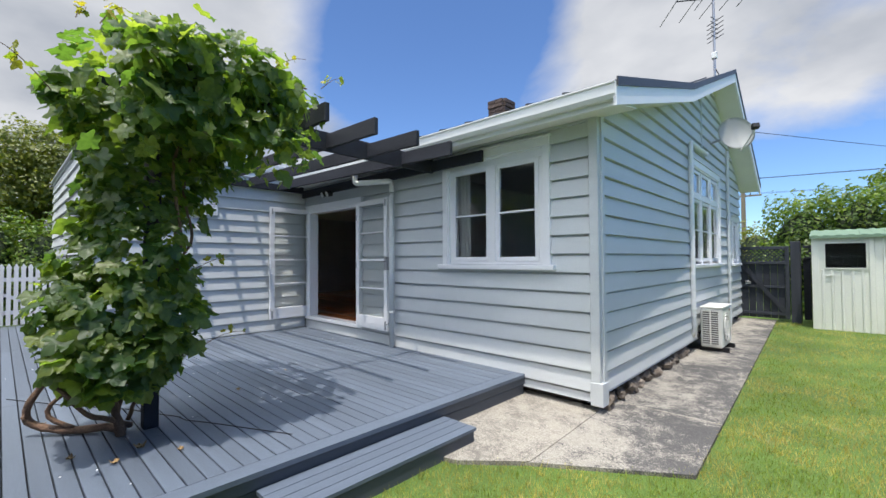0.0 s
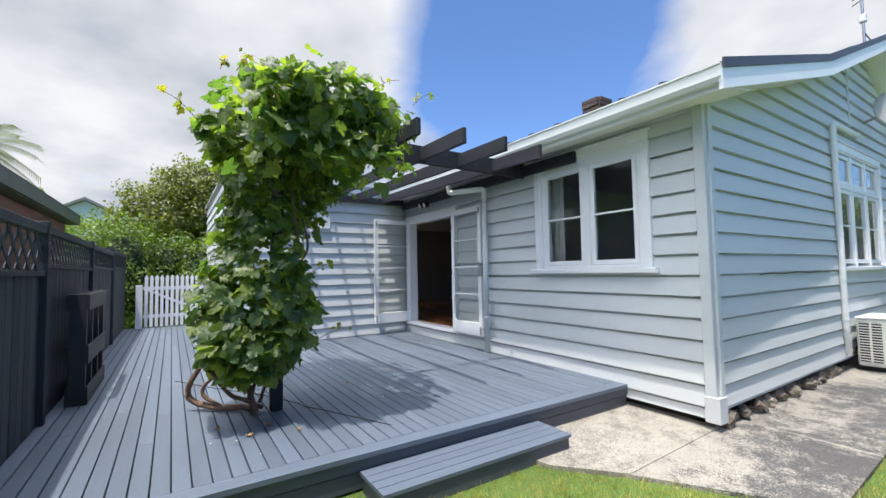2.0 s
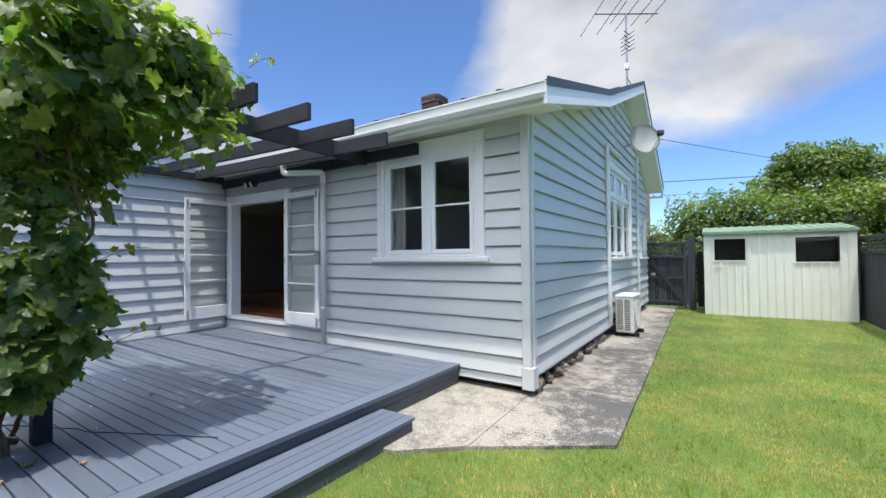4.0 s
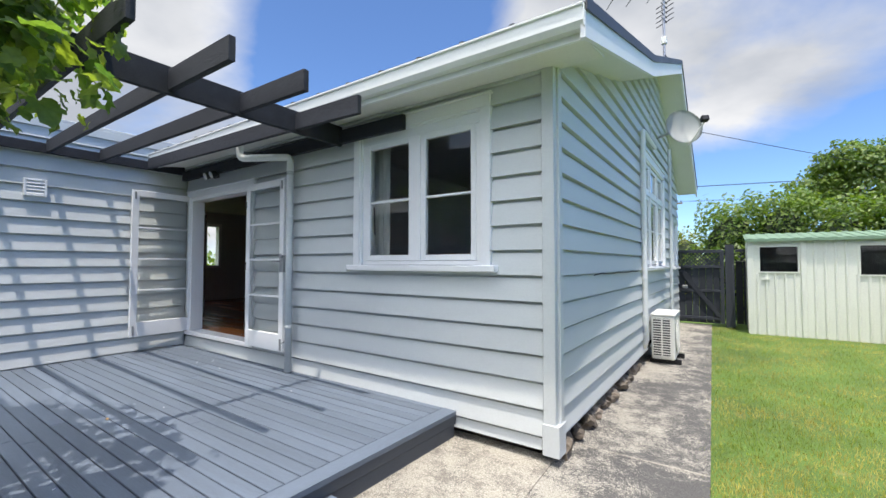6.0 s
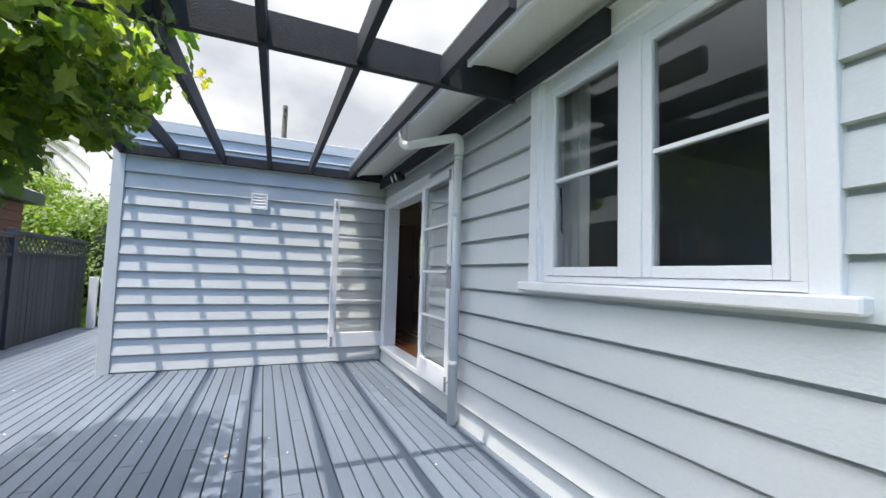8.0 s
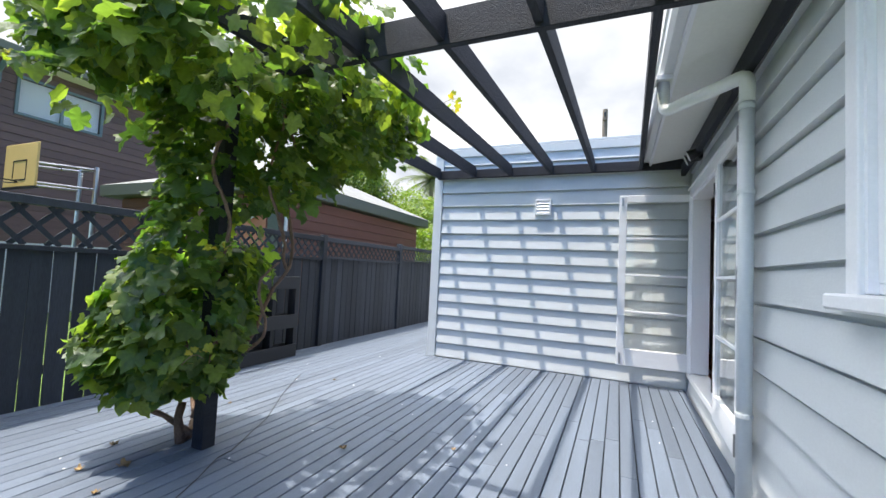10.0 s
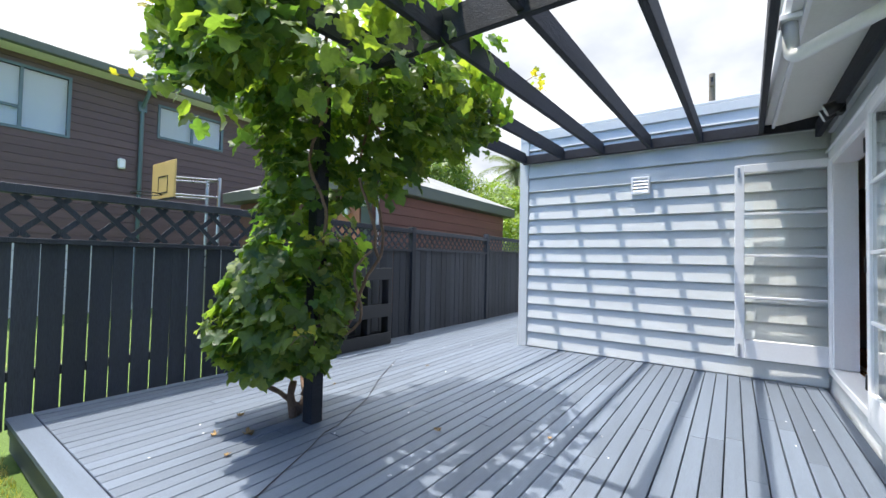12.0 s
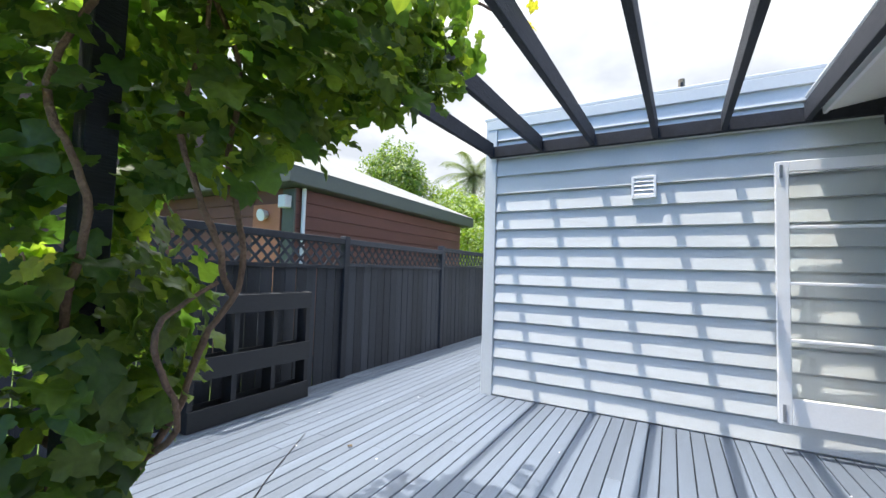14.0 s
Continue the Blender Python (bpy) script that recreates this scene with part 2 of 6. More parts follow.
def leafy(name, col, col2, trans=0.35, island=True, patches=0.0, glow=(2.0, 2.1, 0.7)):
    """Leaves: two greens, light passing through."""
    m = bpy.data.materials.new(name)
    m.use_nodes = True
    n, l = m.node_tree.nodes, m.node_tree.links
    b, o = n["Principled BSDF"], n["Material Output"]
    g = n.new("ShaderNodeNewGeometry")
    oi = n.new("ShaderNodeObjectInfo")
    mx = n.new("ShaderNodeMix"); mx.data_type = "RGBA"
    rnd = n.new("ShaderNodeMath"); rnd.operation = "POWER"; rnd.inputs[1].default_value = 1.7
    l.new(g.outputs["Random Per Island"] if island else oi.outputs["Random"], rnd.inputs[0])
    fac = rnd.outputs[0]
    if patches:
        pn = n.new("ShaderNodeTexNoise"); pn.inputs["Scale"].default_value, pn.inputs["Detail"].default_value = 1.5, 5
        l.new(g.outputs["Position"], pn.inputs["Vector"])
        pr = n.new("ShaderNodeMapRange")
        pr.inputs["From Min"].default_value, pr.inputs["From Max"].default_value, pr.inputs["To Max"].default_value = 0.43, 0.58, patches
        l.new(pn.outputs["Fac"], pr.inputs["Value"])
        ad = n.new("ShaderNodeMath"); ad.operation = "ADD"; ad.use_clamp = True
        half = n.new("ShaderNodeMath"); half.operation = "MULTIPLY"; half.inputs[1].default_value = 0.55
        l.new(fac, half.inputs[0]); l.new(half.outputs[0], ad.inputs[0]); l.new(pr.outputs[0], ad.inputs[1])
        fac = ad.outputs[0]
    l.new(fac, mx.inputs["Factor"])
    mx.inputs["A"].default_value, mx.inputs["B"].default_value = (*col, 1), (*col2, 1)
    no = n.new("ShaderNodeTexNoise"); no.inputs["Scale"].default_value = 45
    l.new(g.outputs["Position"], no.inputs["Vector"])
    mr = n.new("ShaderNodeMapRange"); mr.inputs["To Min"].default_value, mr.inputs["To Max"].default_value = 0.7, 1.3
    l.new(no.outputs["Fac"], mr.inputs["Value"])
    if patches:
        no.inputs["Scale"].default_value, no.inputs["Detail"].default_value, no.inputs["Roughness"].default_value = 16, 5, 0.75
        mr.inputs["From Min"].default_value, mr.inputs["From Max"].default_value = 0.36, 0.64
        mr.inputs["To Min"].default_value, mr.inputs["To Max"].default_value = 0.5, 1.45
    sc = n.new("ShaderNodeVectorMath"); sc.operation = "SCALE"
    l.new(mx.outputs["Result"], sc.inputs[0]); l.new(mr.outputs[0], sc.inputs["Scale"])
    l.new(sc.outputs[0], b.inputs["Base Color"])
    b.inputs["Roughness"].default_value = 0.42
    b.inputs["Specular IOR Level"].default_value = 0.5
    t = n.new("ShaderNodeBsdfTranslucent")
    tc = n.new("ShaderNodeVectorMath"); tc.operation = "MULTIPLY"
    tc.inputs[1].default_value = glow
    l.new(sc.outputs[0], tc.inputs[0]); l.new(tc.outputs[0], t.inputs["Color"])
    ms = n.new("ShaderNodeMixShader"); ms.inputs[0].default_value = trans
    l.new(b.outputs[0], ms.inputs[1]); l.new(t.outputs[0], ms.inputs[2]); l.new(ms.outputs[0], o.inputs["Surface"])
    return m


def glass_mat(name, tint=(0.97, 0.99, 0.98), rough=0.0):
    m = bpy.data.materials.new(name)
    m.use_nodes = True
    b = m.node_tree.nodes["Principled BSDF"]
    b.inputs["Base Color"].default_value = (*tint, 1)
    b.inputs["Roughness"].default_value = rough
    b.inputs["Transmission Weight"].default_value = 1.0
    b.inputs["IOR"].default_value = 1.45
    return m


SIDING = mat("grey_weatherboard_paint", (0.60, 0.627, 0.630), 0.5, 0.05, 1.3, 50, 0.05, stretch=(1, 1, 2), rand=0.025)
TRIM = mat("grey_trim_paint", (0.60, 0.627, 0.630), 0.5, 0.05, 2, 50, 0.05)
WHITE = mat("white_gloss_paint", (0.84, 0.845, 0.85), 0.35, 0.04, 3, 70, 0.04)
SOFFIT = mat("cream_soffit_paint", (0.78, 0.78, 0.72), 0.6, 0.05, 2, 40, 0.05)
PIPE_WHITE = mat("white_pvc", (0.78, 0.79, 0.78), 0.35, 0.04, 4, 60, 0.02)
DECK = mat("blue_grey_deck_stain", (0.115, 0.142, 0.183), 0.55, 0.20, 2.2, 55, 0.18, stretch=(0.35, 6, 6), rand=0.14)
DECK_Y = mat("blue_grey_step_stain", (0.112, 0.139, 0.180), 0.55, 0.16, 2.2, 55, 0.15, stretch=(6, 0.35, 6), rand=0.08)
# edge boards and step riser, darker than the deck boards
FASCIA = mat("dark_grey_deck_edge", (0.075, 0.085, 0.10), 0.6, 0.16, 2.2, 55, 0.12, stretch=(4, 0.4, 4))
BLACK = mat("black_stained_timber", (0.020, 0.022, 0.027), 0.6, 0.25, 2.0, 45, 0.25, stretch=(0.5, 5, 5), rand=0.2)
FENCE = mat("black_fence_stain", (0.042, 0.047, 0.058), 0.68, 0.3, 1.6, 40, 0.3, stretch=(5, 5, 0.5), rand=0.25, spec=0.25)
PERGOLA = mat("charcoal_pergola_stain", (0.027, 0.029, 0.036), 0.65, 0.45, 1.6, 34, 0.35, stretch=(0.5, 5, 5), rand=0.1, spec=0.25)
ROOF = mat("charcoal_roof_steel", (0.055, 0.055, 0.06), 0.45, 0.1, 2, 40, 0.05, metal=0.2)
GLASS = glass_mat("window_glass")
STEEL = mat("brushed_steel", (0.45, 0.45, 0.46), 0.3, 0.1, 8, 90, 0.03, metal=1.0)
DARK_METAL = mat("dark_metal", (0.03, 0.03, 0.032), 0.45, 0.15, 8, 90, 0.04, metal=0.6)
CONC_LIGHT = concrete("pale_concrete", (0.40, 0.365, 0.305), (0.22, 0.20, 0.17), 1.80, 0.0)
CONC_DARK = concrete("weathered_dark_concrete", (0.38, 0.35, 0.295), (0.105, 0.10, 0.095), 2.13, 0.22)
ROCK = mat("basalt_rock", (0.20, 0.165, 0.13), 0.9, 0.5, 6, 40, 0.6, rand=0.5)
SOIL = mat("dark_soil", (0.05, 0.04, 0.03), 0.95, 0.4, 6, 50, 0.6)
LAWN = mat("lawn_turf", (0.10, 0.17, 0.028), 0.9, 0.5, 0.9, 60, 0.9, dirt=(0.32, 0.27, 0.11), dirt_at=0.60, speck=(0.05, 0.075, 0.015))
GRASS = leafy("grass_blade", (0.135, 0.205, 0.022), (0.42, 0.34, 0.12), 0.35, patches=1.0)
LEAF = leafy("vine_leaf", (0.052, 0.100, 0.034), (0.160, 0.200, 0.052), 0.50, glow=(3.2, 3.4, 1.0))
LEAF_ONE = leafy("vine_leaf_single", (0.052, 0.100, 0.034), (0.160, 0.200, 0.052), 0.50, island=False, glow=(3.2, 3.4, 1.0))
YELLOW_LEAF = leafy("yellowing_vine_leaf", (0.16, 0.22, 0.035), (0.38, 0.30, 0.05), 0.45)
DEAD_LEAF = mat("dry_fallen_leaf", (0.33, 0.22, 0.10), 0.8, 0.4, 20, 90, 0.2, rand=0.4)
BARK = mat("vine_bark", (0.19, 0.115, 0.075), 0.85, 0.45, 9, 80, 0.6)
GRAPE = mat("green_grapes", (0.10, 0.17, 0.04), 0.35, 0.2, 20, 90, 0.0)
HEDGE = leafy("hedge_leaf", (0.060, 0.120, 0.020), (0.19, 0.26, 0.04), 0.35)
OLIVE = leafy("olive_tree_leaf", (0.080, 0.110, 0.016), (0.22, 0.23, 0.035), 0.35)
LIME = leafy("bright_shrub_leaf", (0.10, 0.18, 0.02), (0.24, 0.31, 0.04), 0.35)
TREE_LEAF = leafy("garden_tree_leaf", (0.065, 0.125, 0.024), (0.17, 0.23, 0.04), 0.35)
CLAD = mat("brown_stained_cladding", (0.115, 0.072, 0.072), 0.65, 0.2, 2, 30, 0.2, stretch=(0.4, 3, 5), rand=0.12)
CLAD_RED = mat("red_brown_garage_boards", (0.17, 0.072, 0.055), 0.65, 0.2, 2, 30, 0.2, stretch=(0.4, 3, 5), rand=0.12)
GREEN_TRIM = mat("dark_green_fascia", (0.085, 0.10, 0.08), 0.5, 0.1, 2, 30, 0.05)
TEAL_FRAME = mat("blue_grey_window_frame", (0.10, 0.15, 0.17), 0.4, 0.08, 3, 50, 0.03)
ROOF_PALE = mat("pale_tile_roof", (0.20, 0.205, 0.195), 0.85, 0.2, 3, 30, 0.4)
BLIND = mat("white_blind", (0.62, 0.66, 0.68), 0.7, 0.05, 3, 40, 0.02)
SHED = mat("off_white_shed_steel", (0.72, 0.73, 0.66), 0.5, 0.07, 1.5, 40, 0.03, dirt=(0.38, 0.36, 0.25), dirt_at=0.70)
SHED_GREEN = mat("pale_green_shed_roof", (0.17, 0.26, 0.18), 0.5, 0.12, 2, 40, 0.05, dirt=(0.35, 0.18, 0.09), dirt_at=0.66)
AC_WHITE = mat("white_plastic_casing", (0.74, 0.73, 0.68), 0.4, 0.04, 4, 60, 0.02)
# worktop black; also painted in as shade under deck, in heat pump and shed
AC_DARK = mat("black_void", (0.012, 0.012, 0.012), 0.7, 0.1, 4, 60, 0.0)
WOOD_FLOOR = mat("polished_rimu_floor", (0.40, 0.14, 0.05), 0.25, 0.25, 2, 30, 0.05, stretch=(0.4, 6, 6), rand=0.15)
ROOM = mat("room_wall_paint", (0.66, 0.65, 0.62), 0.7, 0.04, 2, 40, 0.03)
CUPBOARD = mat("white_cupboard_front", (0.74, 0.73, 0.70), 0.4, 0.03, 2, 40, 0.02)
DOOR_BROWN = mat("taupe_inner_door", (0.20, 0.155, 0.13), 0.5, 0.05, 2, 40, 0.03)
CURTAIN = mat("pale_curtain", (0.66, 0.66, 0.63), 0.85, 0.06, 3, 80, 0.1)
BRICK = mat("dark_brick", (0.10, 0.07, 0.06), 0.9, 0.3, 8, 60, 0.4, rand=0.3)
PLYWOOD = mat("yellow_backboard", (0.55, 0.36, 0.13), 0.6, 0.1, 3, 50, 0.05)
POLE = mat("weathered_pole_timber", (0.20, 0.165, 0.13), 0.9, 0.3, 4, 60, 0.3, stretch=(4, 4, 0.3))
FAR_WALL = mat("far_pale_wall", (0.50, 0.53, 0.56), 0.7, 0.05, 1, 20, 0.05)


# ---------------------------------------------------------------- builders
def full(ob):
    return full(ob.parent) @ ob.matrix_parent_inverse @ ob.matrix_basis if ob.parent else ob.matrix_basis


def attach(ob, parent):
    if parent:
        ob.parent = parent
        ob.matrix_parent_inverse = full(parent).inverted()
    return ob


def data(name, bm, material, smooth=False, tidy=True):
    if tidy:
        bmesh.ops.recalc_face_normals(bm, faces=bm.faces)
    me = bpy.data.meshes.new(name)
    bm.to_mesh(me)
    bm.free()
    me.materials.append(material)
    if smooth:
        for p in me.polygons:
            p.use_smooth = True
    return me


def part(name, bm, material, parent=None, label="", smooth=False):
    ob = new(name, data(name, bm, material, smooth))
    attach(ob, parent)
    return tagged(ob, label)


def piece(name, me, m, parent):
    """One more object on a shared mesh."""
    ob = new(name, me)
    ob.matrix_basis = m
    return attach(ob, parent)


def thing(name, at, label, category, group="", kind=""):
    ob = new(name)
    ob.empty_display_size = 0.1
    ob.matrix_basis = Matrix.Translation(at)
    return tagged(ob, label, category, group, kind)


def box(bm, a, b, bevel=0.0, m=None):
    lo = [min(p, q) for p, q in zip(a, b)]
    hi = [max(p, q) for p, q in zip(a, b)]
    vs = [bm.verts.new((x, y, z)) for x in (lo[0], hi[0]) for y in (lo[1], hi[1]) for z in (lo[2], hi[2])]
    fs = [bm.faces.new([vs[i] for i in f]) for f in ((0, 1, 3, 2), (4, 6, 7, 5), (0, 4, 5, 1), (2, 3, 7, 6), (0, 2, 6, 4), (1, 5, 7, 3))]
    if bevel:
        es = list({e for f in fs for e in f.edges})
        r = bmesh.ops.bevel(bm, geom=es, offset=bevel, segments=1, affect="EDGES")
        vs = list({v for v in vs if v.is_valid} | {v for f in r["faces"] for v in f.verts})
    if m is not None:
        bmesh.ops.transform(bm, matrix=m, verts=vs)
    return bm


def boxes(*pairs, bevel=0.0, m=None):
    bm = bmesh.new()
    for a, b in pairs:
        box(bm, a, b, bevel, m)
    return bm


def prism(bm, poly, lo, hi, axis="z"):
    """A flat polygon pushed from lo to hi along an axis."""
    order = {"z": lambda p, h: (p[0], p[1], h), "y": lambda p, h: (p[0], h, p[1]), "x": lambda p, h: (h, p[0], p[1])}[axis]
    a = [bm.verts.new(order(p, lo)) for p in poly]
    b = [bm.verts.new(order(p, hi)) for p in poly]
    bm.faces.new(a)
    bm.faces.new(list(reversed(b)))
    for i in range(len(poly)):
        j = (i + 1) % len(poly)
        bm.faces.new((a[i], b[i], b[j], a[j]))
    return bm


def tube(bm, pts, radii, sides=8):
    """A round bar along points."""
    pts = [Vector(p) for p in pts]
    if not isinstance(radii, (list, tuple)):
        radii = [radii] * len(pts)
    rings = []
    side = None
    for i, p in enumerate(pts):
        d = (pts[min(i + 1, len(pts) - 1)] - pts[max(i - 1, 0)]).normalized()
        if side is None:
            side = d.orthogonal().normalized()
        side = (side - d * side.dot(d)).normalized()
        up = d.cross(side)
        rings.append([bm.verts.new(p + radii[i] * (math.cos(2 * math.pi * k / sides) * side + math.sin(2 * math.pi * k / sides) * up)) for k in range(sides)])
    for a, b in zip(rings, rings[1:]):
        for k in range(sides):
            bm.faces.new((a[k], a[(k + 1) % sides], b[(k + 1) % sides], b[k]))
    bm.faces.new(rings[0])
    bm.faces.new(rings[-1])
    return bm


def rounded(pts, r=0.05, n=4):
    """Points with their inner corners rounded."""
    pts = [Vector(p) for p in pts]
    out = [pts[0]]
    for a, b, c in zip(pts, pts[1:], pts[2:]):
        p, q = b + (a - b).normalized() * r, b + (c - b).normalized() * r
        for k in range(n + 1):
            t = k / n
            out.append(p * (1 - t) ** 2 + b * 2 * t * (1 - t) + q * t * t)
    return out + [pts[-1]]


# walls in their own plane: u along the wall, n out of it, z up
def plane_of(axis, at, sign):
    if axis == "x":
        return Matrix(((1, 0, 0, 0), (0, sign, 0, at), (0, 0, 1, 0), (0, 0, 0, 1)))
    return Matrix(((0, sign, 0, at), (1, 0, 0, 0), (0, 0, 1, 0), (0, 0, 0, 1)))


SOUTH = Matrix(((1, 0, 0, 0), (-0.007, -1, 0, 3.989), (0, 0, 1, 0), (0, 0, 0, 1)))   # the wall with the window and the French doors, a little out of square
GABLE = Matrix(((0.008, 1, 0, -1.632), (1, 0, 0, 0), (0, 0, 1, 0), (0, 0, 0, 1)))      # the gable end
WING = plane_of("y", -7.49, 1)      # the wing's wall at the end of the deck
WING_S = plane_of("x", 0.72, -1)    # the wing's long side


def pieces_round(u0, u1, z0, z1, holes):
    """Rectangles that fill a wall round its openings."""
    zs = sorted({z0, z1, *(h for o in holes for h in o[2:] if z0 < h < z1)})
    for a, b in zip(zs, zs[1:]):
        cuts = sorted((o[0], o[1]) for o in holes if o[2] < b - 1e-6 and o[3] > a + 1e-6)
        u = u0
        for c, d in cuts:
            if c > u + 1e-4:
                yield u, c, a, b
            u = max(u, d)
        if u1 > u + 1e-4:
            yield u, u1, a, b


def wall_core(name, m, u0, u1, z0, z1, holes, thick=0.14, material=None, label=""):
    bm = bmesh.new()
    for a, b, c, d in pieces_round(u0, u1, z0, z1, holes):
        box(bm, (a, -thick, c), (b, 0, d), 0, m)
    ob = part(name, bm, material or TRIM)
    return tagged(ob, label or "painted timber house wall clad in grey weatherboards", "wall", kind="structure")


def weatherboards(wall, m, u0, u1, first, top, bottom, holes, step=0.199, limit=None):
    """Bevelled boards, each an object of its own; limit(z) gives the ends under a sloping roof."""
    z = first
    while z < top:
        lo, hi = max(z, bottom), min(z + step + 0.012, top)
        if hi - lo > 0.03:
            for a, b, c, d in pieces_round(u0, u1, lo, hi, holes):
                if d - c < 0.012:
                    continue
                ends0, ends1 = (a, b), (a, b)
                if limit:
                    l0, l1 = limit(c), limit(d)
                    ends0 = (max(a, l0[0]), min(b, l0[1]))
                    ends1 = (max(a, l1[0]), min(b, l1[1]))
                    if ends0[1] - ends0[0] < 0.02:
                        continue
                    if ends1[1] <= ends1[0]:
                        mid = (ends1[0] + ends1[1]) / 2
                        ends1 = (mid - 0.005, mid + 0.005)
                t0 = 0.048 - 0.026 * (c - z) / step
                t1 = 0.048 - 0.026 * min(1.0, (d - z) / step)
                whole = d >= z + step - 0.004
                top_z = z + step - 0.024 if whole else d
                mix = (top_z - c) / max(d - c, 1e-4)
                brk = [ends0[i] + (ends1[i] - ends0[i]) * mix for i in (0, 1)]
                rows = [(ends0, 0.0005, c), (ends0, t0, c), (brk, t1, top_z)]
                rows += [(brk, 0.0015, top_z), (ends1, 0.0015, d), (ends1, 0.0005, d)] if whole else [(ends1, 0.0005, d)]
                bm = bmesh.new()
                lf_, rt_ = [[bm.verts.new((e[i], n, zz)) for e, n, zz in rows] for i in (0, 1)]
                bm.faces.new(lf_)
                bm.faces.new(rt_)
                for i in range(len(rows)):
                    k = (i + 1) % len(rows)
                    bm.faces.new((lf_[i], lf_[k], rt_[k], rt_[i]))
                bm.transform(m)
                part("weatherboard", bm, SIDING, wall)
        z += step


def sash(win, m, u0, u1, z0, z1, bars=(), stile=0.05, n0=-0.02, n1=0.025, uprights=()):
    """A glazed sash round the clear opening u0..u1, z0..z1."""
    s = stile
    bm = boxes(((u0 - s, n0, z0 - s), (u0, n1, z1 + s)), ((u1, n0, z0 - s), (u1 + s, n1, z1 + s)),
               ((u0, n0, z0 - s), (u1, n1, z0)), ((u0, n0, z1), (u1, n1, z1 + s)), bevel=0.004, m=m)
    ob = part("sash", bm, WHITE, win)
    for z in bars:
        part("glazing_bar", boxes(((u0, n0, z - 0.011), (u1, n1 - 0.008, z + 0.011)), bevel=0.003, m=m), WHITE, ob)
    for u in uprights:
        part("glazing_bar", boxes(((u - 0.011, n0, z0), (u + 0.011, n1 - 0.008, z1)), bevel=0.003, m=m), WHITE, ob)
    g = part("pane", boxes(((u0, 0.0, z0), (u1, 0.004, z1)), m=m), GLASS, ob)
    g.visible_shadow = False
    return ob


# ---------------------------------------------------------------- house: walls
WIN1 = (-3.61, -2.18, 1.50, 2.81)
DOORWAY = (-7.30, -5.64, 0.47, 2.50)
WIN2 = (7.68, 9.90, 1.46, 3.12)
WIN3 = (11.42, 12.10, 1.44, 2.42)
WALL_TOP = 3.02

wall_south = wall_core("wall_south", SOUTH, -7.49, -1.60, 0.14, WALL_TOP, [WIN1, DOORWAY])
RIDGE = ((3.48, 3.105), (6.20, 3.88), (9.50, 5.17), (12.80, 3.36))   # roof edge: y, z


def roof_z(y):
    for (a, p), (b, q) in zip(RIDGE, RIDGE[1:]):
        if a <= y <= b:
            return p + (q - p) * (y - a) / (b - a)
    return RIDGE[0][1] if y < RIDGE[0][0] else RIDGE[-1][1]


def gable_ends(z):
    """Where the underside of the roof stands at height z."""
    z += 0.13
    lo, hi = 4.0, 12.55
    while lo < 9.5 and roof_z(lo) < z:
        lo += 0.01
    while hi > 9.5 and roof_z(hi) < z:
        hi -= 0.01
    return lo, hi


bm = bmesh.new()
for a, b, c, d in pieces_round(4.141, 12.409, 0.18, 3.12, [WIN2, WIN3]):
    box(bm, (a, -0.14, c), (b, 0, d), 0, GABLE)
prism(bm, [(4.14, 3.12), (6.2, 3.74), (9.5, 5.03), (12.41, 3.43), (12.41, 3.12)], -1.72, -1.58, "x")
wall_gable = tagged(part("wall_gable", bm, TRIM), "gable end wall clad in grey weatherboards", "wall", kind="structure")
wall_wing = wall_core("wall_wing", WING, 0.861, 4.02, 0.16, 3.30, [], label="wing wall of grey weatherboards with a parapet")
wall_wing_side = wall_core("wall_wing_side", WING_S, -12.6, -7.49, 0.16, 3.30, [], label="long wing side of grey weatherboards")
bm = boxes(((-12.6, 0.72, 3.22), (-7.50, 12.4, 3.27)))
tagged(part("roof_wing", bm, ROOF), "flat roof of the wing behind its parapet", "roof", kind="structure")
bm = boxes(((-12.6, 12.41, 0.1), (-1.60, 12.55, 3.3)), ((-12.74, 0.72, 0.1), (-12.6, 6.45, 3.3)), ((-12.74, 6.45, 0.1), (-12.6, 7.1, 1.45)), ((-12.74, 6.45, 2.55), (-12.6, 7.1, 3.3)), ((-12.74, 7.1, 0.1), (-12.6, 12.55, 3.3)))
tagged(part("wall_back", bm, TRIM), "plain grey back walls of the house", "wall", kind="structure")
# foundation set back under the boards
bm = boxes(((-7.4, 4.10, -0.02), (-1.74, 4.2, 0.2)), ((-1.82, 4.10, -0.02), (-1.74, 12.4, 0.25)), ((-7.62, 0.95, -0.02), (-7.55, 4.1, 0.2)))
tagged(part("foundation", bm, SOIL), "dark recessed footing under the weatherboards", "foundation", kind="structure")

# corner boards
bm = boxes(((-1.655, 3.937, 0.13), (-1.56, 3.999, 3.0)), ((-1.599, 3.999, 0.13), (-1.540, 4.07, 3.06)), ((-1.662, 3.930, 0.10), (-1.532, 3.999, 0.33)), ((-1.598, 3.999, 0.10), (-1.532, 4.078, 0.33)), bevel=0.004)
tagged(part("corner_board", bm, TRIM), "grey corner boards with a thicker foot block", "trim", kind="structure")
bm = boxes(((-7.60, 0.66, 0.24), (-7.49, 0.72, 3.30)), ((-7.49, 0.66, 0.24), (-7.433, 0.79, 3.30)), bevel=0.004)
tagged(part("corner_board", bm, TRIM), "grey corner board of the wing", "trim", kind="structure")
